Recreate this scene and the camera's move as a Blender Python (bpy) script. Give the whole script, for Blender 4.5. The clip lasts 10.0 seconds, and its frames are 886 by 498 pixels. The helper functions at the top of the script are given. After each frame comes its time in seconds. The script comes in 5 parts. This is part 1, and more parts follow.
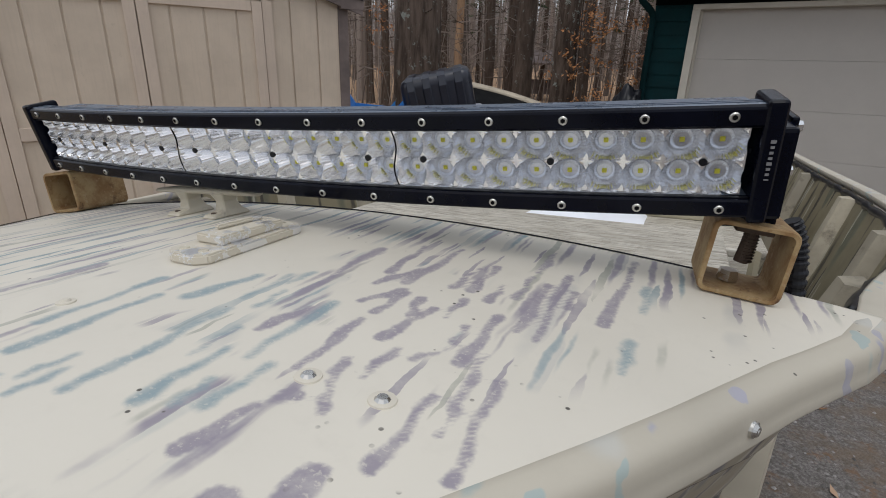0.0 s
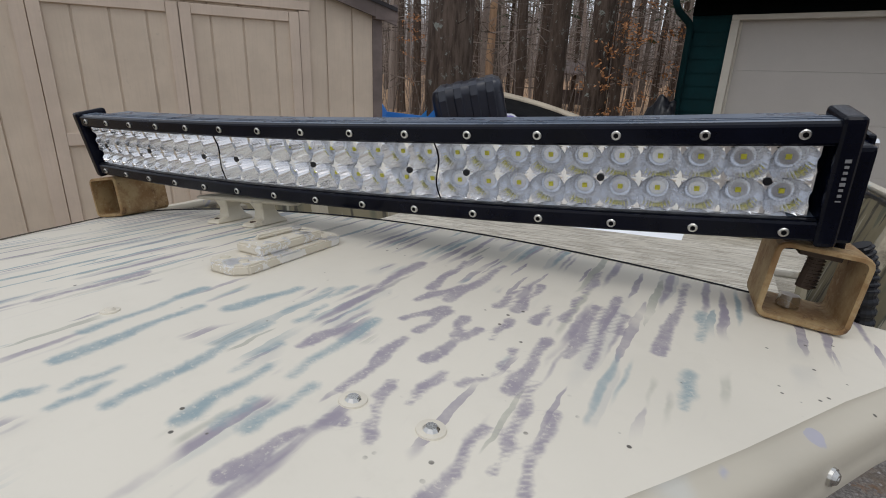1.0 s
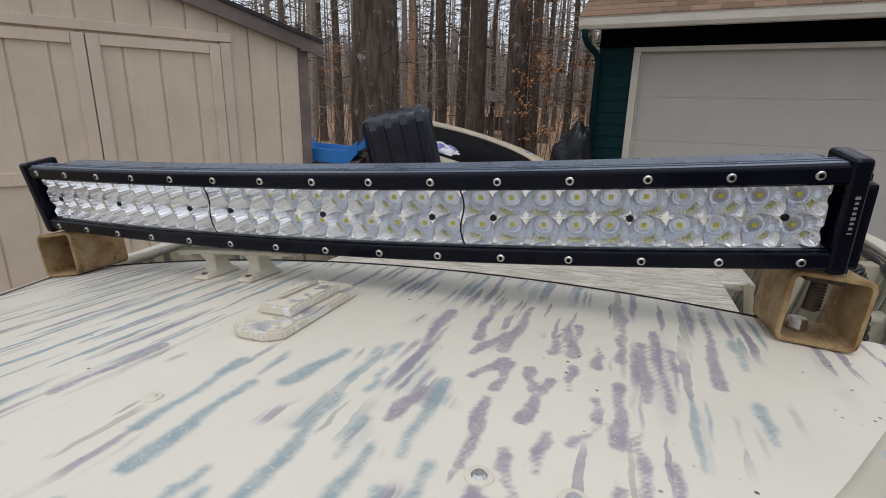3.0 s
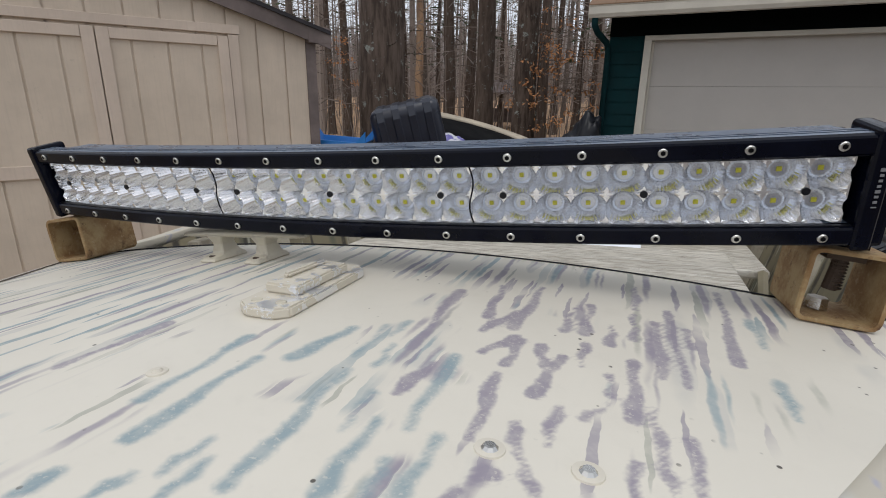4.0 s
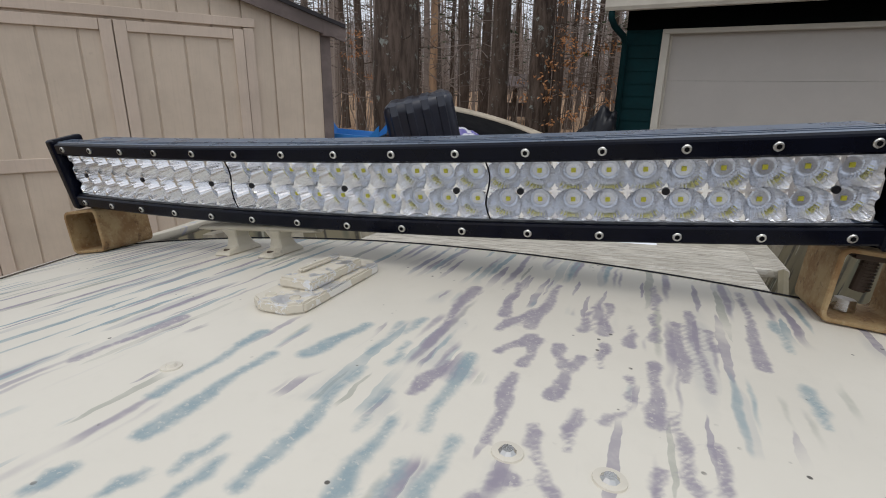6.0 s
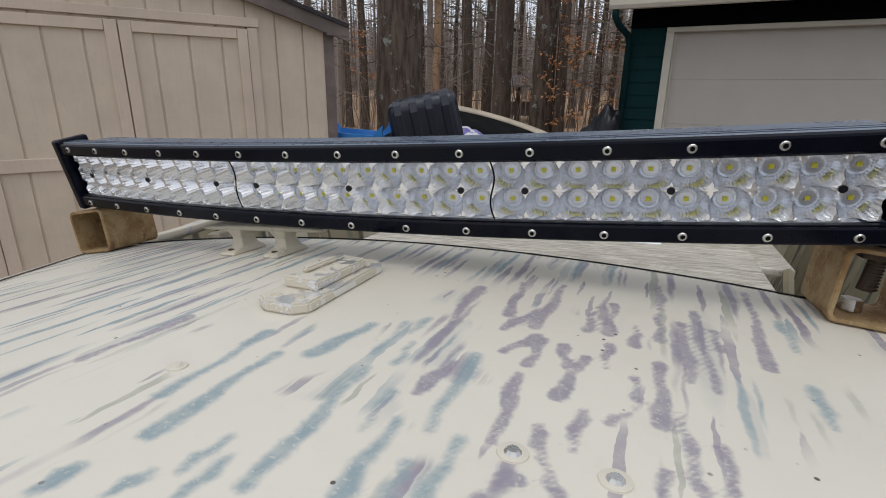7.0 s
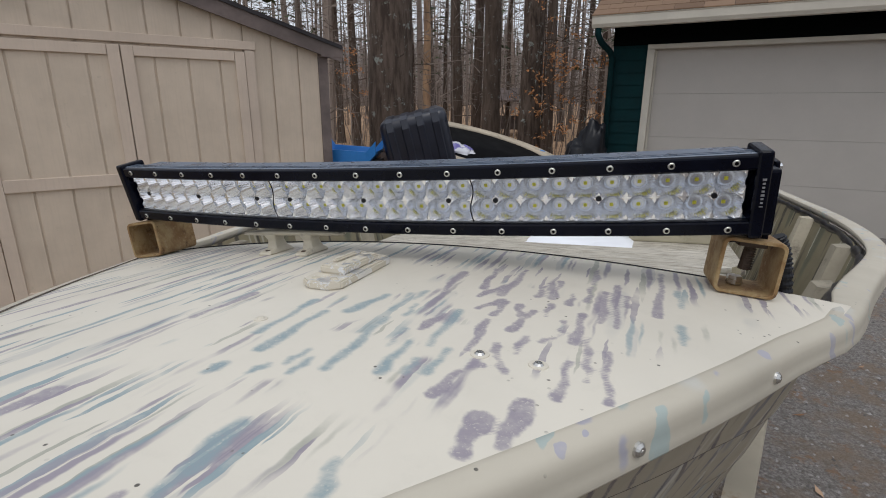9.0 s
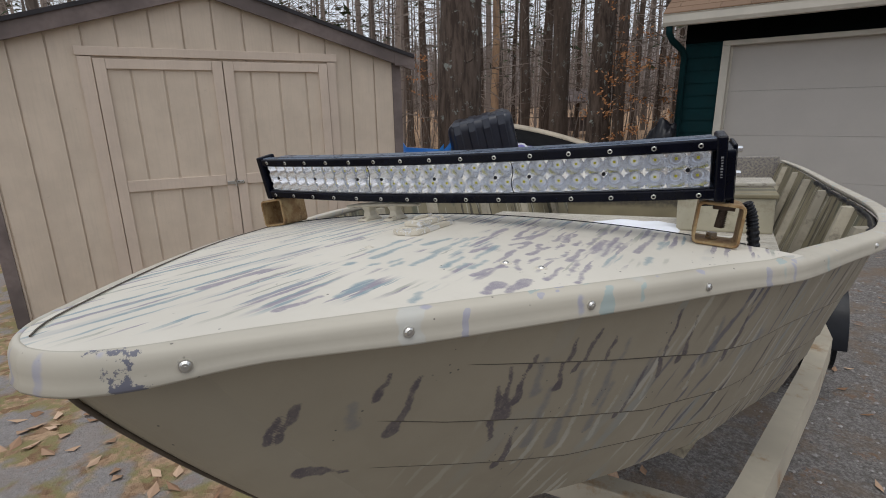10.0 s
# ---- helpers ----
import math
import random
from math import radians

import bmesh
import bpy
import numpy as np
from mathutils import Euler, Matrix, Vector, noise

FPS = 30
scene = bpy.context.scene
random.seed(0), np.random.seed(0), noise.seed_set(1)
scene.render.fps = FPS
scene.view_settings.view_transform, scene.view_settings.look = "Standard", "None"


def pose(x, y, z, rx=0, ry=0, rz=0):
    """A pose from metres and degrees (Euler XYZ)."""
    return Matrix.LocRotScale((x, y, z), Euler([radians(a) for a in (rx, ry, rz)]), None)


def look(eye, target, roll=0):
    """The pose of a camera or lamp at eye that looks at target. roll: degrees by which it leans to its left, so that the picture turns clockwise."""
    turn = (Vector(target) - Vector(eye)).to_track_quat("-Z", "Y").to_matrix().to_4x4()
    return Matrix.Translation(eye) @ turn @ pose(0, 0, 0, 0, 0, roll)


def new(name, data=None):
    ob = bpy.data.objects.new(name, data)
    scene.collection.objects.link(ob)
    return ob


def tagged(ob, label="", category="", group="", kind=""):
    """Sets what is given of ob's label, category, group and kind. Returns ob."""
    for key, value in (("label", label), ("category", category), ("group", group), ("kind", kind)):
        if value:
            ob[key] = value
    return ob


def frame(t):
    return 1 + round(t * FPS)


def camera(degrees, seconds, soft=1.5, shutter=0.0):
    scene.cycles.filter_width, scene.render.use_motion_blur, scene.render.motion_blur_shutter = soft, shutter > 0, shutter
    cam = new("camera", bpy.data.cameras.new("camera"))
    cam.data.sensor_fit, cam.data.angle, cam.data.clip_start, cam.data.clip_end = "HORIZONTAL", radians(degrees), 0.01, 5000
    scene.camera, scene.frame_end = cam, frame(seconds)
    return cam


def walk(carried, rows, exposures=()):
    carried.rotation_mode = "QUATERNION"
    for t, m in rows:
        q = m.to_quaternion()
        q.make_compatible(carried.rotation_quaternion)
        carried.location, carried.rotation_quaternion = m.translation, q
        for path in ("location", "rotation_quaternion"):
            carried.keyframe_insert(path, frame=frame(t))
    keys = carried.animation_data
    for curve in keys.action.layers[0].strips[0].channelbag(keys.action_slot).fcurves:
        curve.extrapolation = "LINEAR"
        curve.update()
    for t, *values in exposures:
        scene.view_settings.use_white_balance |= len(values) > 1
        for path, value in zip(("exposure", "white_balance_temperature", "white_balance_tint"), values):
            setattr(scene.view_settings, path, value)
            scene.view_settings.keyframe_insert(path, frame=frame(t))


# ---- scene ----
cam = camera(83.11, 10.0, soft=1.0)
PATH = [
    (0, (0.0021, 0.0004, 1.4012), (-0.7994, 1.7010, 0.7190), 1.823),
    (0.5, (-0.0010, -0.0167, 1.4061), (-0.8742, 1.6594, 0.7519), 2.443),
    (1, (-0.0142, 0.0057, 1.4021), (-0.9146, 1.6678, 0.7490), 2.168),
    (1.5, (-0.0445, -0.0093, 1.4122), (-0.8952, 1.6956, 0.8041), 1.767),
    (2, (-0.0785, -0.0197, 1.4168), (-0.8031, 1.7574, 0.8538), 1.924),
    (3.5, (-0.0916, -0.0190, 1.4100), (-0.7473, 1.7888, 0.8603), 1.306),
    (4, (-0.0921, -0.0157, 1.4021), (-0.7805, 1.7718, 0.8266), 0.877),
    (4.5, (-0.0935, -0.0124, 1.4002), (-0.8048, 1.7638, 0.8179), 0.814),
    (5, (-0.0967, -0.0107, 1.4016), (-0.8272, 1.7609, 0.8291), 1.057),
    (5.5, (-0.0963, -0.0111, 1.4015), (-0.8222, 1.7564, 0.8110), 1.121),
    (7, (-0.0973, -0.0114, 1.4021), (-0.8403, 1.7457, 0.8015), 0.892),
    (7.5, (-0.0971, -0.0113, 1.4019), (-0.8371, 1.7456, 0.7973), 0.791),
    (8, (-0.0942, -0.0162, 1.4039), (-0.7942, 1.7594, 0.8061), 0.630),
    (8.5, (-0.0752, -0.0594, 1.4156), (-0.7665, 1.7309, 0.8526), 0.257),
    (9, (-0.0454, -0.1351, 1.4242), (-0.7674, 1.6475, 0.8755), 0.268),
    (9.5, (-0.0020, -0.2346, 1.4340), (-0.7591, 1.5425, 0.9155), 0.398),
    (10, (0.0615, -0.3226, 1.4243), (-0.9007, 1.3473, 0.8900), -1.024),
]
walk(cam, [(t, look(eye, target, roll)) for t, eye, target, roll in PATH], exposures=[(0.0, -0.16), (1.0, -0.15), (2.0, -0.06), (3.5, -0.02), (8.0, -0.09), (10.0, -0.08)])

# ---- world and light: a bright overcast day ----
world = bpy.data.worlds.new("overcast_sky")
scene.world = world
world.use_nodes = True
wn = world.node_tree
wn.nodes.clear()
sky = wn.nodes.new("ShaderNodeTexSky")
sky.sky_type = "NISHITA"
sky.sun_disc = False
sky.sun_elevation, sky.sun_rotation = radians(48), radians(200)
sky.air_density, sky.dust_density, sky.ozone_density = 1.0, 3.0, 1.0
wash = wn.nodes.new("ShaderNodeMixRGB")
wash.inputs[0].default_value = 0.82
wash.inputs[2].default_value = (9.0, 9.45, 10.3, 1)
back = wn.nodes.new("ShaderNodeBackground")
back.inputs[1].default_value = 0.10
wout = wn.nodes.new("ShaderNodeOutputWorld")
wn.links.new(sky.outputs[0], wash.inputs[1])
wn.links.new(wash.outputs[0], back.inputs[0])
wn.links.new(back.outputs[0], wout.inputs[0])
sun = new("sun", bpy.data.lights.new("sun", "SUN"))
sun.data.energy, sun.data.angle, sun.data.color = 0.9, radians(35), (1.0, 0.985, 0.96)
sun.matrix_world = look((0, 0, 10), (-10 * math.sin(radians(200)) * -0.35, 2.5, 0))


# ---- helpers for building ----
def T(x=0.0, y=0.0, z=0.0):
    return Matrix.Translation((x, y, z))


def part(name, bm, material, parent=None, label="", smooth=False, m=None):
    """Links a bmesh as one mesh object, under a thing if parent is given."""
    me = bpy.data.meshes.new(name)
    bmesh.ops.recalc_face_normals(bm, faces=bm.faces[:]) if len(bm.faces) < 20000 else None
    bm.to_mesh(me)
    bm.free()
    if smooth:
        me.polygons.foreach_set("use_smooth", [True] * len(me.polygons))
    for mt in material if isinstance(material, (list, tuple)) else (material,):
        me.materials.append(mt)
    ob = new(name, me)
    if parent:
        ob.parent = parent
    if m is not None:
        ob.matrix_basis = m
    if label:
        ob["label"] = label
    return ob


def again(name, ob, parent, m):
    """One more piece on the mesh of ob."""
    o = new(name, ob.data)
    o.parent = parent
    o.matrix_basis = m
    return o


def thing(name, m, label, category, group="", kind=""):
    ob = new(name)
    ob.empty_display_size = 0.05
    ob.matrix_basis = m
    return tagged(ob, label, category, group, kind)


def box(bm, sx, sy, sz, x=0, y=0, z=0, bevel=0.0, m=None, segments=2):
    """A box of these sizes about its middle."""
    vs = bmesh.ops.create_cube(bm, size=1.0, matrix=(m or Matrix()) @ T(x, y, z) @ Matrix.Diagonal((sx, sy, sz, 1)))["verts"]
    if bevel:
        es = list({e for v in vs for e in v.link_edges})
        bmesh.ops.bevel(bm, geom=es, offset=bevel, segments=segments, profile=0.6, affect="EDGES")
    return vs


def rod(bm, a, b, r1, r2=None, n=12, caps=True):
    """A round bar from a to b."""
    a, b = Vector(a), Vector(b)
    d = b - a
    rot = d.to_track_quat("Z", "Y").to_matrix().to_4x4()
    bmesh.ops.create_cone(bm, cap_ends=caps, segments=n, radius1=r1, radius2=r1 if r2 is None else r2, depth=d.length,
                          matrix=Matrix.Translation((a + b) / 2) @ rot)


def grid(bm, rows, closed=False, cap=False):
    """A skin over rows of points; closed joins each row's last point to its first."""
    vs = [[bm.verts.new(p) for p in row] for row in rows]
    n = len(vs[0])
    for i in range(len(vs) - 1):
        for j in range(n if closed else n - 1):
            k = (j + 1) % n
            bm.faces.new((vs[i][j], vs[i][k], vs[i + 1][k], vs[i + 1][j]))
    if cap and closed:
        bm.faces.new(vs[0][::-1])
        bm.faces.new(vs[-1])
    return vs


def tube(bm, pts, radii, n=8, cap=True):
    """A round skin along points, with a radius at each."""
    pts = [Vector(p) for p in pts]
    rows, side = [], None
    for i, p in enumerate(pts):
        d = (pts[min(i + 1, len(pts) - 1)] - pts[max(i - 1, 0)]).normalized()
        side = d.orthogonal().normalized() if side is None else (side - d * side.dot(d)).normalized()
        up = d.cross(side)
        r = radii[i] if isinstance(radii, (list, tuple)) else radii
        rows.append([p + (side * math.cos(a) + up * math.sin(a)) * r for a in (2 * math.pi * k / n for k in range(n))])
    grid(bm, rows, closed=True, cap=cap)


def between(x, table):
    """A value read from pairs (x, value), straight between them."""
    for (x0, v0), (x1, v1) in zip(table, table[1:]):
        if x <= x1:
            f = max(0.0, (x - x0) / (x1 - x0))
            return v0 + (v1 - v0) * f
    return table[-1][1]


def eased(x, table):
    """The same with a soft (Catmull-Rom) curve."""
    xs = [p[0] for p in table]
    i = max(0, min(len(xs) - 2, sum(1 for q in xs if q <= x) - 1))
    p0, p1, p2, p3 = (table[max(0, min(len(table) - 1, i + k))] for k in (-1, 0, 1, 2))
    h = p2[0] - p1[0]
    f = max(0.0, min(1.0, (x - p1[0]) / h))
    m1 = (p2[1] - p0[1]) / (p2[0] - p0[0]) * h
    m2 = (p3[1] - p1[1]) / (p3[0] - p1[0]) * h
    return (2 * f**3 - 3 * f**2 + 1) * p1[1] + (f**3 - 2 * f**2 + f) * m1 + (-2 * f**3 + 3 * f**2) * p2[1] + (f**3 - f**2) * m2


# ---- materials ----
class Nodes:
    """Short ways to write a node material."""

    def __init__(self, name):
        self.mat = bpy.data.materials.new(name)
        self.mat.use_nodes = True
        self.t = self.mat.node_tree
        self.b = self.t.nodes["Principled BSDF"]
        self.coord = self.t.nodes.new("ShaderNodeTexCoord").outputs["Object"]

    def link(self, a, b):
        self.t.links.new(a, b)

    def put(self, value, socket):
        if isinstance(value, bpy.types.NodeSocket):
            self.link(value, socket)
        elif isinstance(value, (tuple, list)) and len(value) == 3 and len(socket.default_value) == 4:
            socket.default_value = (*value, 1)
        else:
            socket.default_value = value

    def spread(self, scale=(1, 1, 1), turn=0.0, source=None, tilt=0.0):
        n = self.t.nodes.new("ShaderNodeMapping")
        n.inputs["Scale"].default_value = scale
        n.inputs["Rotation"].default_value = (radians(tilt), 0, radians(turn))
        self.link(source or self.coord, n.inputs[0])
        return n.outputs[0]

    def noise(self, scale, detail=4, rough=0.55, at=None, distort=0.0, color=False):
        n = self.t.nodes.new("ShaderNodeTexNoise")
        n.inputs["Scale"].default_value, n.inputs["Detail"].default_value = scale, detail
        n.inputs["Roughness"].default_value, n.inputs["Distortion"].default_value = rough, distort
        self.link(at or self.coord, n.inputs["Vector"])
        return n.outputs["Color" if color else "Fac"]

    def cells(self, scale, at=None, feature="F1", out="Distance"):
        n = self.t.nodes.new("ShaderNodeTexVoronoi")
        n.feature = feature
        n.inputs["Scale"].default_value = scale
        self.link(at or self.coord, n.inputs["Vector"])
        return n.outputs[out]

    def step(self, v, lo, hi, a=0.0, b=1.0):
        n = self.t.nodes.new("ShaderNodeMapRange")
        n.interpolation_type = "SMOOTHSTEP"
        for k, q in zip((1, 2, 3, 4), (lo, hi, a, b)):
            n.inputs[k].default_value = q
        self.link(v, n.inputs[0])
        return n.outputs[0]

    def sums(self, op, a, b):
        n = self.t.nodes.new("ShaderNodeMath")
        n.operation = op
        self.put(a, n.inputs[0])
        self.put(b, n.inputs[1])
        return n.outputs[0]

    def mix(self, f, a, b):
        n = self.t.nodes.new("ShaderNodeMixRGB")
        self.put(f, n.inputs[0])
        self.put(a, n.inputs[1])
        self.put(b, n.inputs[2])
        return n.outputs[0]

    def stored(self, name):
        """A value that the mesh carries at its points."""
        n = self.t.nodes.new("ShaderNodeAttribute")
        n.attribute_name = name
        return n.outputs["Fac"]

    def chance(self):
        return self.t.nodes.new("ShaderNodeObjectInfo").outputs["Random"]

    def island(self):
        return self.t.nodes.new("ShaderNodeNewGeometry").outputs["Random Per Island"]

    def axis(self, k, source=None):
        n = self.t.nodes.new("ShaderNodeSeparateXYZ")
        self.link(source or self.coord, n.inputs[0])
        return n.outputs[k]

    def bump(self, v, strength=0.3, depth=0.002):
        n = self.t.nodes.new("ShaderNodeBump")
        n.inputs["Strength"].default_value, n.inputs["Distance"].default_value = strength, depth
        self.link(v, n.inputs["Height"])
        self.link(n.outputs[0], self.b.inputs["Normal"])

    def done(self, color, rough=0.5, metal=0.0, spec=0.5):
        self.put(color, self.b.inputs["Base Color"])
        self.put(rough, self.b.inputs["Roughness"])
        self.put(metal, self.b.inputs["Metallic"])
        self.b.inputs["Specular IOR Level"].default_value = spec
        return self.mat


def plain(name, color, rough=0.5, metal=0.0, scale=60.0, vary=0.25, bump=0.15, depth=0.0008, spec=0.5, dirt=None):
    """A surface of one colour with fine grain, broad blotches and, if given, dirt of a second colour."""
    n = Nodes(name)
    dark = tuple(c * (1 - vary) for c in color)
    lite = tuple(min(1.0, c * (1 + vary * 0.6)) for c in color)
    fine, broad = n.noise(scale, 6), n.noise(scale / 9, 3)
    col = n.mix(n.step(broad, 0.3, 0.7), dark, lite)
    col = n.mix(n.step(fine, 0.35, 0.75, 0.0, 0.35), col, dark)
    if dirt:
        col = n.mix(n.step(n.noise(scale / 4, 8, 0.7), 0.52, 0.68, 0.0, 0.8), col, dirt)
    n.bump(fine, bump, depth)
    return n.done(col, n.step(broad, 0.2, 0.8, max(0.02, rough - 0.08), min(1.0, rough + 0.08)), metal, spec)


def streak_paint(name, base, inks, axes=(0, 1), tilt=0.0, rough=0.5, weather=0.12, wobble=0.006, chip=(0.10, 0.09, 0.075), patch=0.0, scrape=None, dabs=(), keep=None):
    """Paint with long single brush dabs, each drawn round its own cell. axes: the surface's across and along; tilt: degrees by which the dabs lean.
    An ink: colour, dab width, dab length, share of cells that are used, and the span (low, high) of across over which it fades in, or None."""
    n = Nodes(name)
    flat = n.t.nodes.new("ShaderNodeCombineXYZ")
    n.link(n.axis(axes[0]), flat.inputs[0])
    n.link(n.axis(axes[1]), flat.inputs[1])
    col = n.mix(n.step(n.noise(3.2, 4), 0.3, 0.75), base, tuple(c * (1 - weather) for c in base))
    col = n.mix(n.step(n.noise(45, 6, 0.7), 0.5, 0.75, 0, 0.2), col, tuple(c * 0.8 for c in base))

    def bend(source, scale, amount):
        v = n.t.nodes.new("ShaderNodeVectorMath")
        v.operation = "MULTIPLY_ADD"
        n.link(n.noise(scale, 2, color=True), v.inputs[0])
        v.inputs[1].default_value = (amount, amount, 0)
        n.link(source, v.inputs[2])
        return v.outputs[0]

    at = n.spread((1, 1, 1), tilt, bend(bend(flat.outputs[0], 22.0, wobble * 2.2), 75.0, wobble))
    for k, (ink, wide, long, share, span) in enumerate(inks):
        m = n.t.nodes.new("ShaderNodeMapping")
        m.inputs["Scale"].default_value = (0.36 / wide, 0.36 / long, 0)
        m.inputs["Location"].default_value = (3.71 * k + 0.4, 1.93 * k + 0.3, 0)
        n.link(at, m.inputs[0])
        v = n.t.nodes.new("ShaderNodeTexVoronoi")
        v.voronoi_dimensions = "2D"
        v.inputs["Scale"].default_value = 1.0
        v.inputs["Randomness"].default_value = 0.9
        n.link(m.outputs[0], v.inputs["Vector"])
        pick = n.t.nodes.new("ShaderNodeSeparateColor")
        n.link(v.outputs["Color"], pick.inputs[0])
        size = n.step(pick.outputs[0], 0.0, 1.0, 0.13, 0.34)
        depth = n.sums("SUBTRACT", size, v.outputs["Distance"])
        body = n.mix(n.step(pick.outputs[1], 0.35, 0.55), n.step(depth, 0.0, 0.035), n.step(depth, -0.06, 0.14))
        used = n.sums("LESS_THAN", pick.outputs[2], share)
        body = n.sums("MULTIPLY", n.sums("MULTIPLY", body, used), n.step(n.noise(60, 4, 0.65), 0.25, 0.55, 0.55, 0.92))
        if patch:
            body = n.sums("MULTIPLY", body, n.step(n.noise(patch, 1, 0.5, n.spread((1, 1, 1), 40 * k)), 0.36, 0.46))
        if span:
            place = n.sums("ADD", n.axis(span[0]), n.sums("MULTIPLY", n.noise(6, 2), 0.15))
            body = n.sums("MULTIPLY", body, n.step(place, span[1], span[2]))
        if keep:
            body = n.sums("MULTIPLY", body, keep(n))
        col = n.mix(body, col, ink)
    for ink, soft, strength, name in dabs:
        ragged = n.sums("ADD", n.sums("MULTIPLY", n.sums("SUBTRACT", n.noise(70, 3, 0.6), 0.5), wobble * 1.6), n.sums("MULTIPLY", n.sums("SUBTRACT", n.noise(260, 2), 0.5), wobble * 0.7))
        body = n.step(n.sums("ADD", n.stored(name), ragged), -soft, soft)
        wash = n.sums("MULTIPLY", n.step(n.noise(75, 5, 0.7), 0.28, 0.62, 0.68, 1.0), n.step(n.noise(420, 2, 0.6), 0.30, 0.42, 0.55, 1.0))
        col = n.mix(n.sums("MULTIPLY", n.sums("MULTIPLY", body, wash), strength), col, ink)
    if scrape:
        worn = n.sums("MULTIPLY", n.step(n.axis(scrape[0]), scrape[1], scrape[2]), n.step(n.noise(48, 6, 0.7), 0.59, 0.62))
        col = n.mix(worn, col, (0.13, 0.13, 0.16))
    specks = n.sums("MULTIPLY", n.step(n.cells(95), 0.13, 0.08), n.step(n.noise(16), 0.55, 0.60))
    col = n.mix(specks, col, chip)
    n.bump(n.noise(160, 4), 0.12, 0.0006)
    return n.done(col, n.step(n.noise(14), 0.3, 0.7, rough - 0.1, rough + 0.1))


CREAM = (0.70, 0.655, 0.56)
PURPLE, TEAL, OLIVE, BROWN = (0.275, 0.245, 0.29), (0.235, 0.315, 0.34), (0.36, 0.36, 0.30), (0.09, 0.075, 0.075)
# single brush dabs on the foredeck: from (across, along) to (across, along), half width
TEAL_DABS = ((0.037, 0.101, 0.034, 0.179, 0.0036), (0.014, 0.124, 0.009, 0.199, 0.003), (0.03, 0.062, 0.031, 0.074, 0.0035), (0.055, 0.071, 0.058, 0.084, 0.0023),
               (0.067, 0.09, 0.068, 0.112, 0.0021), (0.078, 0.08, 0.077, 0.102, 0.002), (0.094, 0.093, 0.088, 0.185, 0.0027), (0.052, 0.187, 0.061, 0.234, 0.0042),
               (0.083, 0.202, 0.078, 0.247, 0.0014), (0.088, 0.234, 0.089, 0.257, 0.0021), (0.099, 0.195, 0.096, 0.222, 0.0018), (0.139, 0.15, 0.134, 0.223, 0.0026),
               (0.127, 0.102, 0.124, 0.15, 0.0029), (0.142, 0.108, 0.14, 0.128, 0.0018), (0.153, 0.113, 0.153, 0.15, 0.0025), (0.114, 0.139, 0.111, 0.17, 0.0016),
               (0.305, 0.324, 0.304, 0.375, 0.0023), (0.302, 0.237, 0.302, 0.275, 0.0026), (0.097, -0.025, 0.091, 0.027, 0.0043), (0.158, -0.005, 0.151, 0.021, 0.0026))
PURPLE_DABS = ((-0.061, 0.134, -0.059, 0.2, 0.0035), (0.107, 0.222, 0.099, 0.331, 0.0034), (0.122, 0.174, 0.126, 0.21, 0.0033), (0.165, 0.154, 0.161, 0.213, 0.0026),
               (0.176, 0.133, 0.178, 0.136, 0.0039), (0.18, 0.173, 0.186, 0.153, 0.0023), (0.188, 0.15, 0.197, 0.134, 0.0023), (0.137, 0.263, 0.15, 0.305, 0.003),
               (0.146, 0.234, 0.159, 0.264, 0.0027), (0.162, 0.225, 0.163, 0.26, 0.0031), (0.134, 0.287, 0.127, 0.357, 0.0026), (0.154, 0.276, 0.157, 0.368, 0.0031),
               (0.182, 0.232, 0.176, 0.258, 0.003), (0.183, 0.201, 0.19, 0.249, 0.0033), (0.196, 0.163, 0.196, 0.195, 0.0021), (0.185, 0.287, 0.187, 0.333, 0.002),
               (0.198, 0.289, 0.197, 0.344, 0.0031), (0.201, 0.242, 0.2, 0.273, 0.0023), (0.214, 0.278, 0.213, 0.312, 0.0022), (0.208, 0.19, 0.218, 0.21, 0.0017))
STARBOARD_DABS = ((0.218, 0.216, 0.216, 0.238, 0.002), (0.227, 0.351, 0.226, 0.409, 0.0021), (0.227, 0.294, 0.226, 0.339, 0.0022), (0.229, 0.2, 0.228, 0.261, 0.0034),
               (0.244, 0.249, 0.24, 0.332, 0.0026), (0.255, 0.244, 0.249, 0.361, 0.0025), (0.261, 0.299, 0.26, 0.329, 0.0023), (0.285, 0.288, 0.29, 0.431, 0.003),
               (0.239, 0.186, 0.238, 0.215, 0.0014), (0.244, 0.157, 0.24, 0.178, 0.002), (0.231, 0.117, 0.231, 0.167, 0.0023), (0.244, 0.145, 0.241, 0.179, 0.0018),
               (0.259, 0.126, 0.252, 0.195, 0.0023), (0.241, 0.181, 0.238, 0.213, 0.0017), (0.242, 0.248, 0.239, 0.304, 0.0029), (0.167, 0.091, 0.171, 0.124, 0.0035),
               (0.199, 0.05, 0.198, 0.08, 0.0055), (0.215, 0.062, 0.216, 0.106, 0.0048), (-0.036, -0.058, -0.034, 0.013, 0.0052), (0.078, -0.074, 0.084, -0.032, 0.003))


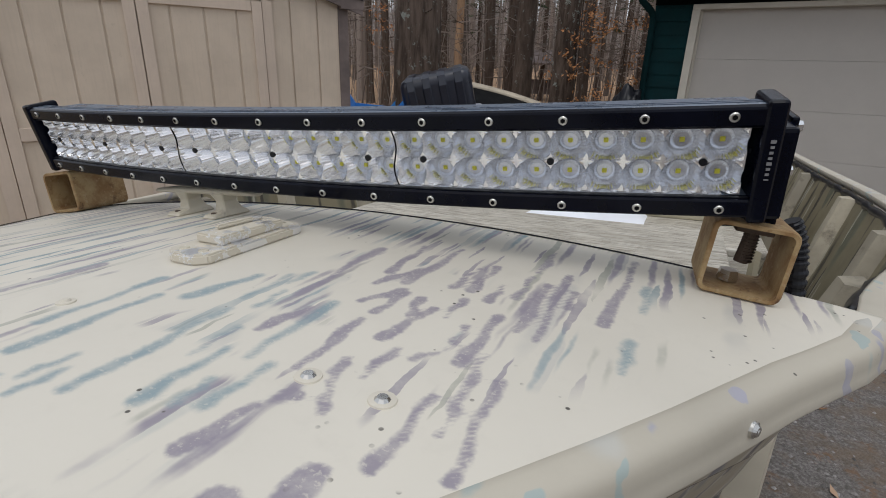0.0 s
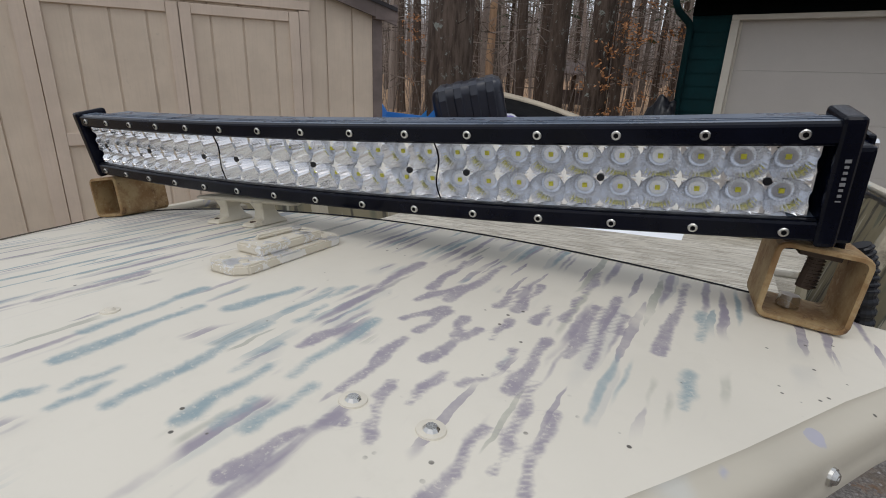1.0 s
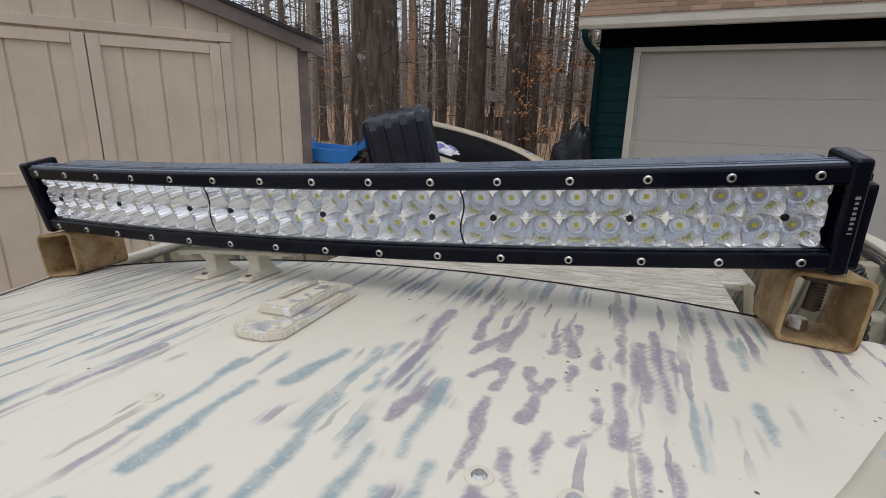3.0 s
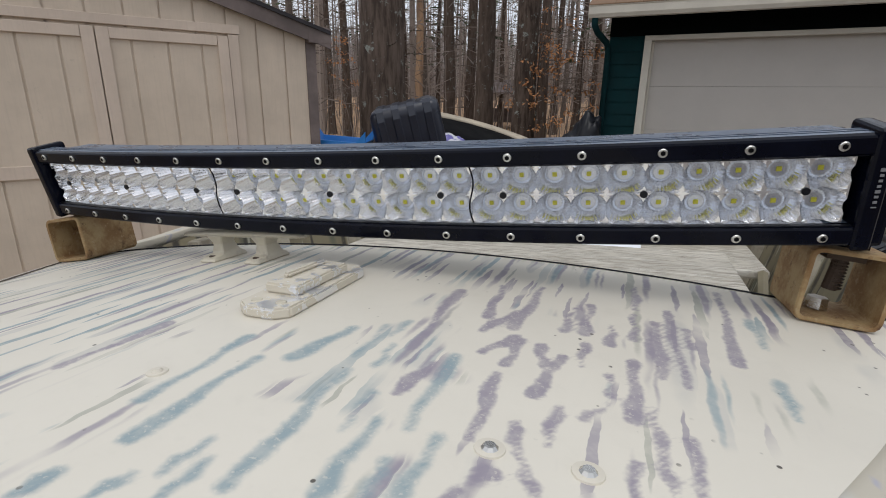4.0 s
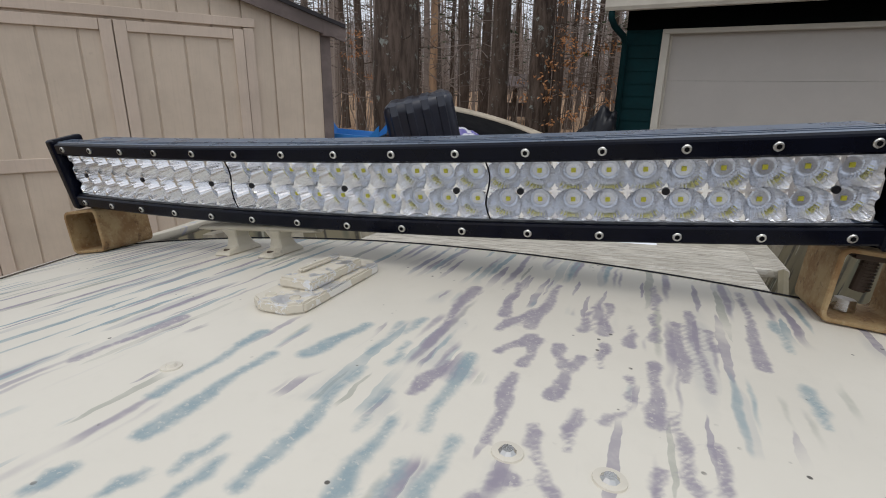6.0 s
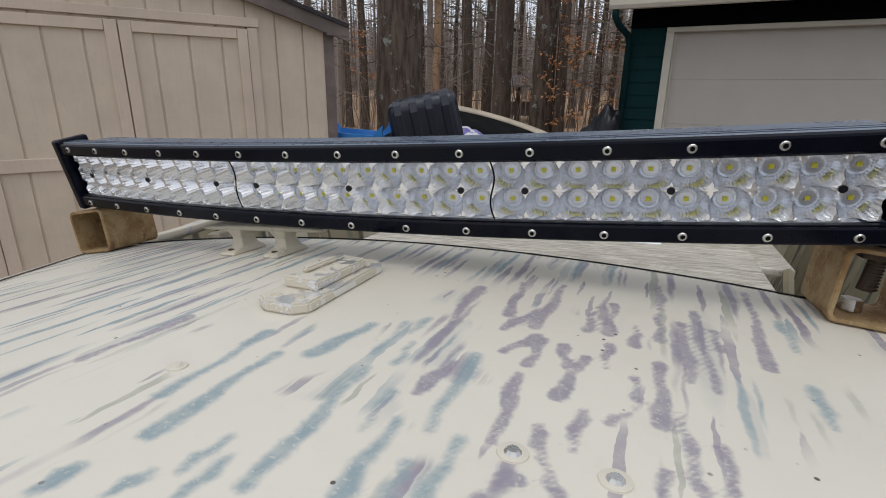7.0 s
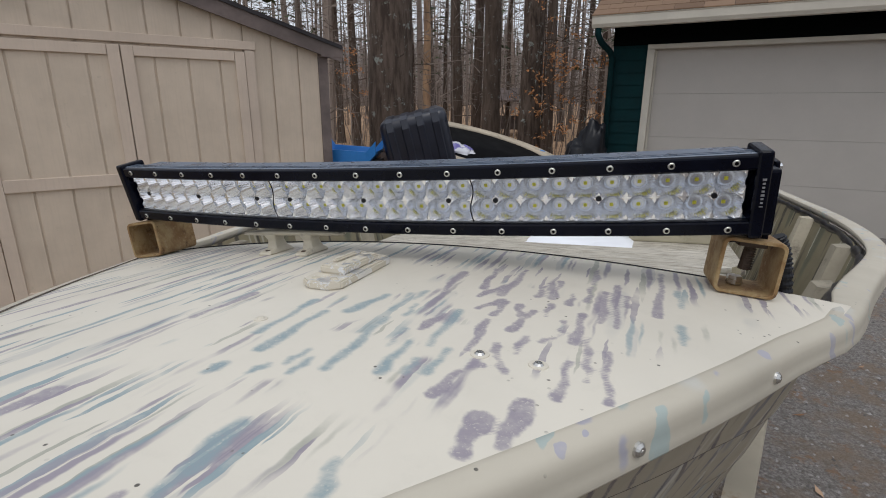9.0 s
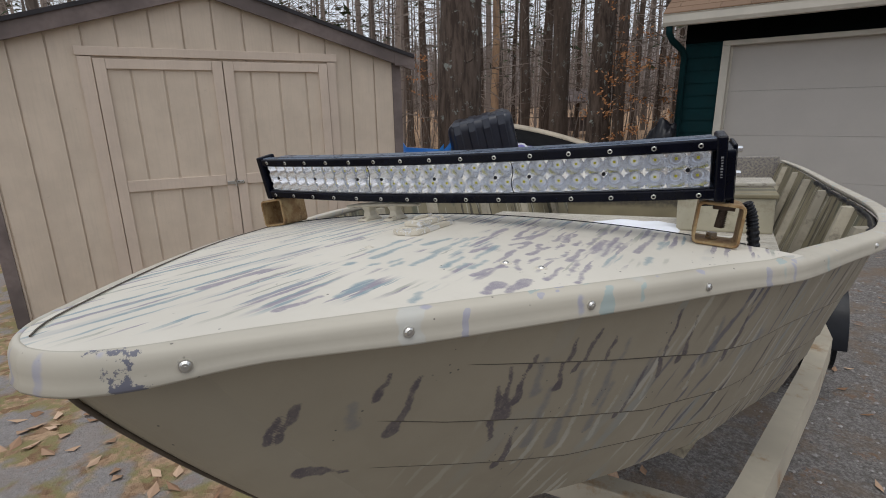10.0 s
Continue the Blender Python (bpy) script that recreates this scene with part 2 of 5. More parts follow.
def open_deck(n):
    """Where loose dabs lie between the single ones: to port, right forward and aft; none along the starboard edge."""
    x, y = n.axis(0), n.axis(1)
    free = n.sums("MAXIMUM", n.step(x, -0.03, -0.08), n.sums("MAXIMUM", n.step(y, 0.06, 0.02), n.step(y, 0.33, 0.38)))
    edge = n.sums("SUBTRACT", x, n.sums("MULTIPLY", y, 0.726))
    return n.sums("MULTIPLY", n.sums("MAXIMUM", free, n.step(n.noise(14, 1), 0.50, 0.58, 0.0, 0.8)), n.step(edge, 0.145, 0.115))


deck_paint = streak_paint("deck_paint", CREAM, (((0.53, 0.51, 0.46), 0.010, 0.085, 0.55, None), (OLIVE, 0.0036, 0.070, 0.30, None), (TEAL, 0.0040, 0.075, 0.55, (0, 0.30, 0.10)), (PURPLE, 0.0036, 0.060, 0.62, None),
                                                (TEAL, 0.0036, 0.060, 0.22, None), (PURPLE, 0.0042, 0.060, 0.62, (0, 0.06, 0.16))), wobble=0.0035, keep=open_deck,
                          dabs=((TEAL, 0.0028, 0.92, "teal_dab"), (PURPLE, 0.0016, 0.92, "purple_dab")))
# brush blades on the starboard side: from (along, height) to (along, height), half width
DARK_BLADES = ((-0.067, -0.124, -0.065, -0.087, 0.0031), (-0.077, -0.122, -0.074, -0.097, 0.0031), (-0.009, -0.099, -0.007, -0.072, 0.002), (0.019, -0.15, 0.018, -0.082, 0.0031),
               (0.128, -0.204, 0.096, -0.119, 0.0024), (0.123, -0.17, 0.098, -0.096, 0.0027), (0.124, -0.148, 0.115, -0.088, 0.0027), (0.155, -0.113, 0.151, -0.077, 0.002),
               (0.173, -0.123, 0.175, -0.073, 0.0024), (0.201, -0.117, 0.198, -0.086, 0.0017), (0.164, -0.265, 0.151, -0.195, 0.0024), (0.289, -0.233, 0.28, -0.152, 0.002),
               (0.288, -0.129, 0.276, -0.074, 0.002), (0.332, -0.159, 0.31, -0.09, 0.0024), (0.421, -0.186, 0.399, -0.098, 0.0024), (0.311, -0.176, 0.284, -0.121, 0.002),
               (0.165, -0.144, 0.156, -0.114, 0.0027), (-0.044, -0.172, 0.004, -0.196, 0.0031))
GREY_BLADES = ((0.179, -0.233, 0.158, -0.142, 0.0034), (0.215, -0.248, 0.185, -0.127, 0.0034), (0.255, -0.24, 0.239, -0.161, 0.0027), (0.222, -0.131, 0.219, -0.095, 0.002),
               (0.284, -0.198, 0.278, -0.126, 0.0027), (0.391, -0.186, 0.358, -0.102, 0.0024), (0.484, -0.188, 0.454, -0.101, 0.0024), (0.142, -0.143, 0.127, -0.095, 0.0031),
               (0.235, -0.193, 0.223, -0.124, 0.0027), (-0.016, -0.128, -0.025, -0.1, 0.0034))
PALE_BLADES = ((0.187, -0.268, 0.192, -0.161, 0.002), (0.234, -0.262, 0.199, -0.116, 0.0017), (0.272, -0.265, 0.255, -0.15, 0.0017), (0.307, -0.21, 0.285, -0.112, 0.0017),
               (0.387, -0.222, 0.357, -0.116, 0.0017))
# base darker than the deck's cream: the sides' shade is put into it
shaded_hull_paint = streak_paint("shaded_hull_paint", (0.345, 0.300, 0.222), (((0.30, 0.30, 0.27), 0.013, 0.10, 0.70, (1, 0.10, 0.40)), ((0.13, 0.125, 0.15), 0.006, 0.075, 0.60, (1, 0.16, 0.46)),
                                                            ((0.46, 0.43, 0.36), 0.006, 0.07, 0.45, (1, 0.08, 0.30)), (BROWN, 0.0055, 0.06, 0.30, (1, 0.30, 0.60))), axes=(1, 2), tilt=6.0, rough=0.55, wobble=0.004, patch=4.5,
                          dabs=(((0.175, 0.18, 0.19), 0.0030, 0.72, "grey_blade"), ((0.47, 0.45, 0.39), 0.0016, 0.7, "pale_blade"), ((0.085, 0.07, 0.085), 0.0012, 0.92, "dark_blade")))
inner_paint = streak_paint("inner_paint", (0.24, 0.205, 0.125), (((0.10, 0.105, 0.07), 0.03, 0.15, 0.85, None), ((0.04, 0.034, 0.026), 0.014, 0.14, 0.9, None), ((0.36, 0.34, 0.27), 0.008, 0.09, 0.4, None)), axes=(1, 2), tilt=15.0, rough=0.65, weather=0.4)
black_coat = plain("black_coat", (0.002, 0.003, 0.009), 0.20, 0.0, 300, 0.3, 0.03, 0.0002, 0.14)
# blue-grey base puts the sky's sheen into the black housing's colour
sky_sheen_coat = plain("sky_sheen_coat", (0.095, 0.125, 0.175), 0.30, 0.0, 300, 0.15, 0.0, 0.0002, 0.7)
black_plastic = plain("black_plastic", (0.006, 0.007, 0.011), 0.36, 0.0, 200, 0.4, 0.1, 0.0004, 0.3)
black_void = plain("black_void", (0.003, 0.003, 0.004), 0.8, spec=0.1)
chrome = plain("chrome", (0.86, 0.87, 0.88), 0.08, 1.0, 120, 0.06, 0.03, 0.0002)
plating = plain("plating", (0.93, 0.935, 0.95), 0.14, 0.90, 120, 0.06, 0.03, 0.0002)
steel = plain("steel", (0.62, 0.61, 0.58), 0.28, 1.0, 160, 0.15, 0.1, 0.0004)
lens_clear = plain("lens_clear", (0.64, 0.68, 0.75), 0.16, 0.75, 400, 0.15, 0.2, 0.0004)
chip_yellow = plain("chip_yellow", (0.70, 0.66, 0.06), 0.4)
n = Nodes("rust_paint")
big, small = n.noise(34, 7, 0.65), n.noise(210, 5, 0.6)
col = n.mix(n.step(big, 0.36, 0.62), (0.36, 0.255, 0.125), (0.22, 0.12, 0.045))
col = n.mix(n.step(n.noise(60, 8, 0.75), 0.55, 0.66, 0, 0.85), col, (0.085, 0.04, 0.018))
col = n.mix(n.step(small, 0.55, 0.7, 0, 0.5), col, (0.42, 0.32, 0.19))
n.bump(small, 0.35, 0.0008)
rust_paint = n.done(col, 0.75)
rust_dark = plain("rust_dark", (0.085, 0.060, 0.045), 0.85, 0.0, 90, 0.4, 0.5, 0.0015, dirt=(0.05, 0.03, 0.02))


def board_paint(name, color):
    """Old paint on sawn boards: upright grain, chalky blotches."""
    n = Nodes(name)
    grain, blot = n.noise(70, 5, 0.6, n.spread((1, 1, 0.05))), n.noise(3.5, 5, 0.6)
    col = n.mix(n.step(blot, 0.3, 0.7), tuple(c * 0.92 for c in color), tuple(c * 1.05 for c in color))
    col = n.mix(n.step(grain, 0.45, 0.72, 0, 0.2), col, tuple(c * 0.72 for c in color))
    col = n.mix(n.step(n.noise(24, 6, 0.7), 0.62, 0.72, 0, 0.35), col, tuple(c * 0.7 for c in color))
    n.bump(grain, 0.35, 0.0015)
    return n.done(col, 0.78)


shed_paint = board_paint("shed_paint", (0.590, 0.492, 0.392))
shed_trim = board_paint("shed_trim", (0.595, 0.490, 0.400))
weathered = plain("weathered_wood", (0.17, 0.135, 0.125), 0.85, 0.0, 30, 0.35, 0.4, 0.002)
white_door = plain("garage_white", (0.47, 0.44, 0.40), 0.6, 0.0, 25, 0.04, 0.15, 0.001)
green_siding = plain("green_siding", (0.005, 0.028, 0.031), 0.8, 0.0, 40, 0.2, 0.2, 0.001, 0.12)
white_trim = plain("white_trim", (0.58, 0.54, 0.46), 0.6, 0.0, 30, 0.08, 0.15, 0.001)
tote_plastic = plain("tote_plastic", (0.010, 0.013, 0.026), 0.34, 0.0, 60, 0.2, 0.05, 0.0006, 0.6)
blue_sheet = plain("blue_plastic", (0.03, 0.22, 0.62), 0.4, 0.0, 15, 0.2, 0.2, 0.004)


# ---- the ground ----
def ground_height(x, y):
    return -0.10 * min(1.0, max(0.0, (-x - 0.5) / 3.5)) + 0.012 * noise.noise((x * 0.8, y * 0.8, 0)) + 0.25 * max(0.0, noise.noise((x * 0.05, y * 0.05, 3))) * min(1, max(0, y - 9) / 8) + 0.03 * max(0.0, min(120.0, y) - 10)


def make_ground():
    n = Nodes("ground_litter")
    grav = n.mix(n.step(n.noise(70, 5, 0.7), 0.35, 0.65), (0.17, 0.155, 0.145), (0.36, 0.335, 0.315))
    grav = n.mix(n.step(n.noise(160, 3), 0.5, 0.7, 0, 0.55), grav, (0.09, 0.082, 0.075))
    grav = n.mix(n.step(n.noise(24, 6, 0.75), 0.46, 0.60, 0, 0.55), grav, (0.13, 0.115, 0.10))
    grav = n.mix(n.step(n.noise(2.5, 6, 0.65), 0.46, 0.62, 0, 0.75), grav, (0.235, 0.175, 0.125))
    grav = n.mix(n.step(n.noise(7.0, 6, 0.7), 0.56, 0.66, 0, 0.7), grav, (0.27, 0.16, 0.095))
    leaf = n.mix(n.step(n.cells(14, None, "F1", "Color"), 0.2, 0.8), (0.30, 0.18, 0.10), (0.56, 0.38, 0.24))
    leaf = n.mix(n.step(n.noise(30, 5), 0.4, 0.7, 0, 0.5), leaf, (0.15, 0.09, 0.055))
    x, y = n.axis(0), n.axis(1)
    line = n.sums("ADD", n.sums("MULTIPLY", n.noise(1.3, 4), 1.2), n.sums("ADD", n.sums("MULTIPLY", x, 1.0), 0.62))
    woods = n.step(n.sums("ADD", y, n.noise(0.8, 3)), 9.2, 10.0)
    moss = n.mix(n.step(n.noise(12, 5), 0.42, 0.58), leaf, (0.30, 0.26, 0.12))
    moss = n.mix(n.step(n.noise(3.5, 4), 0.47, 0.58), moss, n.mix(0.5, grav, (0.42, 0.39, 0.38)))
    col = n.mix(n.step(line, -0.15, 0.35), moss, grav)
    col = n.mix(woods, col, leaf)
    n.bump(n.sums("ADD", n.noise(90, 5, 0.7), n.noise(14, 3)), 0.9, 0.02)
    mat = n.done(col, 0.9, 0.0, 0.3)
    bm = bmesh.new()
    xs = [-400, -150, -60, -30] + [-16 + 0.5 * i for i in range(61)] + [30, 60, 150, 400]
    ys = [-400, -150, -60, -25, -10] + [-4 + 0.5 * i for i in range(61)] + [40, 60, 100, 200, 400]
    grid(bm, [[(a, b, ground_height(a, b)) for a in xs] for b in ys])
    tagged(part("ground", bm, mat, smooth=True), "gravel drive with brown leaf litter and moss beside it", "ground", kind="structure")


make_ground()

# ---- the shed: a gable front with a double door ----
SHED_TURN = 33.0
SHED = T(-3.565, 2.462, 0) @ pose(0, 0, 0, 0, 0, 90 - SHED_TURN)  # local x runs along the front to the far corner, local y into the shed
SL, SR, EAVE, SLOPE, DEPTH = -1.62, 1.50, 1.90, 0.29, 3.0
MID = (SL + SR) / 2


def roof_z(s):
    return EAVE + SLOPE * ((SR - SL) / 2 - abs(s - MID))


def make_shed():
    shed = thing("shed", SHED, "tan painted wooden garden shed with closed double doors", "shed")
    # front wall boards, each with its groove
    cuts = [SL] + [-0.012 + 0.2165 * k for k in range(-7, 7)] + [SR]
    for s, e in zip(cuts, cuts[1:]):
        bm = bmesh.new()
        a, b = s + 0.0065, e - 0.0065
        pts = [(a, -0.15), (b, -0.15), (b, roof_z(b))] + ([(MID, roof_z(MID))] if a < MID < b else []) + [(a, roof_z(a))]
        lo = [bm.verts.new((x, -0.012, z)) for x, z in pts]
        hi = [bm.verts.new((x, 0.0, z)) for x, z in pts]
        bm.faces.new(lo)
        for i in range(len(pts)):
            j = (i + 1) % len(pts)
            bm.faces.new((lo[i], lo[j], hi[j], hi[i]))
        part("board", bm, shed_paint, shed)
    bm = bmesh.new()
    pts = [(SL, -0.2), (SR, -0.2), (SR, EAVE), (MID, roof_z(MID)), (SL, EAVE)]
    f, g = ([bm.verts.new((x, y, z)) for x, z in pts] for y in (0.0, DEPTH))
    bm.faces.new(f), bm.faces.new(g)
    for i in range(5):
        j = (i + 1) % 5
        bm.faces.new((f[i], f[j], g[j], g[i]))
    part("wall", bm, shed_paint, shed)
    # corner posts
    for x in (SL + 0.030, SR + 0.005):
        bm = bmesh.new()
        box(bm, 0.084, 0.09, EAVE + 0.2, x, 0.02, (EAVE - 0.2) / 2, 0.004)
        part("corner_post", bm, weathered, shed, "weathered grey-brown corner board")
    # roof: two slabs, rake boards, and a boxed end
    for side in (-1, 1):
        half = (SR - SL) / 2 + 0.16
        bm = bmesh.new()
        z0, z1 = EAVE - SLOPE * 0.16 + 0.04, roof_z(MID) + 0.04
        pts = [(MID, z1), (MID + side * half, z0), (MID + side * half, z0 + 0.03), (MID, z1 + 0.03)]
        grid(bm, [[(x, y, z) for x, z in pts] for y in (-0.09, DEPTH + 0.1)], closed=True, cap=True)
        part("roof", bm, dark_shingle, shed, "dark asphalt shingle roof")
        bm = bmesh.new()
        pts = [(MID, z1 - 0.105), (MID + side * half, z0 - 0.105), (MID + side * half, z0), (MID, z1)]
        grid(bm, [[(x, y, z) for x, z in pts] for y in (-0.075, -0.05)], closed=True, cap=True)
        part("rake_board", bm, weathered, shed, "weathered grey-brown rake board")
        bm = bmesh.new()
        box(bm, 0.20, 0.085, 0.12, MID + side * (half - 0.09), -0.035, EAVE - 0.015, 0.004)
        part("eave_box", bm, weathered, shed)
    # header and side trim of the doors
    bm = bmesh.new()
    box(bm, 1.88, 0.024, 0.062, 0.002, -0.025, 1.877, 0.003)
    part("door_header", bm, shed_trim, shed)
    for x0, x1 in ((-0.928, -0.842), (0.858, 0.932)):
        bm = bmesh.new()
        box(bm, x1 - x0, 0.02, 1.93, (x0 + x1) / 2, -0.023, 0.876, 0.003)
        part("door_trim", bm, shed_trim, shed)
    for cuts in ((-0.836, -0.609, -0.395, -0.178, 0.016), (0.024, 0.225, 0.447, 0.668, 0.852)):
        a, b = cuts[0], cuts[-1]
        bm = bmesh.new()
        box(bm, b - a - 0.004, 0.006, 1.76, (a + b) / 2, -0.016, 0.946)
        door = part("door", bm, shed_paint, shed, "tan plank door leaf, closed")
        for p, q in zip(cuts, cuts[1:]):
            bm = bmesh.new()
            box(bm, q - p - 0.012, 0.014, 1.76, (p + q) / 2, -0.022, 0.946, 0.003, segments=1)
            part("plank", bm, shed_paint, door)
        for x in (a + 0.038, b - 0.036):
            bm = bmesh.new()
            box(bm, 0.074, 0.018, 1.76, x, -0.037, 0.946, 0.003)
            part("stile", bm, shed_trim, door)
        for z, tall in ((1.791, 0.068), (0.900, 0.085), (0.11, 0.085)):
            bm = bmesh.new()
            box(bm, b - a - 0.152, 0.018, tall, (a + b) / 2, -0.037, z, 0.003)
            part("rail", bm, shed_trim, door)
    bm = bmesh.new()
    box(bm, 0.13, 0.012, 0.028, 0.012, -0.052, 0.876, 0.003)
    rod(bm, (0.012, -0.06, 0.846), (0.012, -0.06, 0.906), 0.008)
    part("hasp", bm, steel, shed, "grey metal hasp")


dark_shingle = plain("dark_shingle", (0.035, 0.032, 0.036), 0.9, 0.0, 60, 0.4, 0.5, 0.003)
make_shed()

# ---- the garage: dark green, one wide white door ----
GARAGE = T(-0.07, 7.02, 0) @ pose(0, 0, 0, 0, 0, 90 - 95.5)  # local x along the front, local y into the garage


def make_garage():
    g = thing("garage", GARAGE, "dark green garage with a closed off-white overhead door", "garage")
    lft, rgt, top, wide, head = -0.54, 6.1, 2.42, 4.84, 2.175
    # front wall round the opening
    for a, b, z0, z1 in ((lft, -0.125, -0.1, top), (wide + 0.085, rgt, -0.1, top), (-0.125, wide + 0.085, head, top)):
        z = z0
        while z < z1 - 0.01:
            e = min(z + 0.15, z1)
            bm = bmesh.new()
            grid(bm, [[(x, -0.016, z), (x, -0.004, e), (x, 0.0, e), (x, 0.0, z)] for x in (a, b)], closed=True, cap=True)
            part("siding_board", bm, green_siding, g)
            z = e
        bm = bmesh.new()
        box(bm, b - a, 0.12, z1 - z0, (a + b) / 2, 0.061, (z0 + z1) / 2)
        part("wall", bm, green_siding, g)
    bm = bmesh.new()
    for x in (lft + 0.06, rgt - 0.06):
        box(bm, 0.12, 6.0, top + 0.1, x, 3.13, top / 2 - 0.05)
    box(bm, rgt - lft, 0.12, top + 0.1, (lft + rgt) / 2, 6.2, top / 2 - 0.05)
    part("wall", bm, green_siding, g)
    # board added over the siding, its near-black colour standing for the eave's shade
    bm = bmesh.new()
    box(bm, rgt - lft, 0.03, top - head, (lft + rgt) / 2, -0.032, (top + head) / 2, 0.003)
    part('header_shade_board', bm, eave_shade, g, 'header board coloured near-black for the shade under the eave')
    # door casing and the sectional door
    for x0, x1, z0, z1 in ((-0.125, -0.04, -0.05, 2.12), (wide, wide + 0.085, -0.05, 2.12), (-0.125, wide + 0.085, 2.12, head)):
        bm = bmesh.new()
        box(bm, x1 - x0, 0.16, z1 - z0, (x0 + x1) / 2, 0.045, (z0 + z1) / 2, 0.006)
        part("door_casing", bm, white_trim, g)
    door = thing("overhead_door", Matrix(), "", "")
    for k in list(door.keys()):
        del door[k]
    door.parent = g
    for i in range(4):
        bm = bmesh.new()
        box(bm, wide + 0.03, 0.045, 0.5280, wide / 2 - 0.02, 0.095, 0.002 + 0.5295 * (i + 0.5), 0.003)
        part("door_panel", bm, white_door, door)
    for x in (-0.028, wide - 0.012):
        bm = bmesh.new()
        box(bm, 0.024, 0.02, 2.11, x, 0.06, 1.055, 0.003)
        part("weather_strip", bm, white_trim, g)
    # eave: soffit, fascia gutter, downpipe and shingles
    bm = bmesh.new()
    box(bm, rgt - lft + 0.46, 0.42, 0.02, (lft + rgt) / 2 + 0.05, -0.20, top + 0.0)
    part("soffit", bm, eave_shade, g, "soffit coloured near-black for its shade")
    bm = bmesh.new()
    prof = [(-0.42, 2.34), (-0.50, 2.34), (-0.52, 2.38), (-0.52, 2.455), (-0.53, 2.47), (-0.40, 2.47), (-0.40, 2.38)]
    grid(bm, [[(x, y, z) for y, z in prof] for x in (lft - 0.19, rgt + 0.3)], closed=True, cap=True)
    part("gutter", bm, white_trim, g, "off-white metal gutter")
    bm = bmesh.new()
    tube(bm, [(lft - 0.12, -0.46, 2.36), (lft - 0.12, -0.45, 2.27), (lft - 0.09, -0.38, 2.19), (lft - 0.02, -0.12, 2.10), (lft + 0.0, -0.06, 2.02), (lft + 0.0, -0.06, 0.1)], 0.038, 10)
    part("downpipe", bm, green_siding, g, "dark green downpipe", smooth=True)
    pitch = 0.55
    for r in range(16):
        y0, z0 = -0.48 + 0.14 * r, 2.48 + 0.14 * r * pitch
        x = lft - 0.20 - (0.15 if r % 2 else 0.0)
        while x < rgt + 0.3:
            wd = 0.30
            a, b = max(x, lft - 0.20), min(x + wd - 0.004, rgt + 0.3)
            if b - a > 0.02:
                bm = bmesh.new()
                grid(bm, [[(q, y0, z0), (q, y0, z0 + 0.012), (q, y0 + 0.17, z0 + 0.17 * pitch + 0.006), (q, y0 + 0.17, z0 + 0.17 * pitch)] for q in (a, b)], closed=True, cap=True)
                part("shingle", bm, brown_shingle, g)
            x += wd
    bm = bmesh.new()
    grid(bm, [[(x, -0.49, 2.43), (x, 3.2, 2.43 + 3.69 * pitch), (x, 6.9, 2.43)] for x in (lft - 0.18, rgt + 0.29)])
    part("roof", bm, dark_shingle, g)


n = Nodes("brown_shingle")
brown_shingle = n.done(n.mix(n.chance(), (0.12, 0.072, 0.044), (0.22, 0.14, 0.09)), 0.95)
# near-black puts the shade under the eave into the colour
eave_shade = plain("eave_shade", (0.002, 0.003, 0.003), 0.85, spec=0.05)
make_garage()


# ---- the boat on its trailer: it leans to port and stands bow-up ----
BX, BY = Vector((1, 0, 0.048)).normalized(), Vector((0, 1, -0.0467)).normalized()
BY = (BY - BX * BY.dot(BX)).normalized()
BZ = BX.cross(BY)
BOAT = Matrix(((BX.x, BY.x, BZ.x, -0.31), (BX.y, BY.y, BZ.y, 0.0), (BX.z, BY.z, BZ.z, 1.2705), (0, 0, 0, 1)))
CAMBER, BOW = 0.17, -0.205
HALF = [(-0.205, 0.0), (-0.202, 0.020), (-0.192, 0.044), (-0.168, 0.075), (-0.125, 0.110), (-0.048, 0.170), (0.036, 0.232), (0.112, 0.286), (0.20, 0.345), (0.30, 0.405),
        (0.40, 0.468), (0.57, 0.537), (0.9, 0.668), (1.3, 0.724), (2.0, 0.728), (3.0, 0.728), (3.9, 0.70)]
AXIS = -0.015  # the keel lies a little to port of the deck's crown


def half(y):
    return eased(max(BOW, min(3.9, y)), HALF)


def sheer(y):
    """Height of the gunwale's top."""
    return between(y, [(-0.3, 0.0), (0.45, -CAMBER * half(0.45) ** 2), (0.9, -0.063), (1.6, -0.07), (3.9, -0.07)]) if y > 0.45 else -CAMBER * half(y) ** 2


def aft(u):
    """Where the foredeck ends."""
    return 0.428 + 0.045 * max(-0.45, min(0.45, u)) + 0.012 * (1 - (u / 0.45) ** 2)


boat = thing("boat", BOAT, "cream camouflage painted aluminium fishing boat on a trailer", "boat")


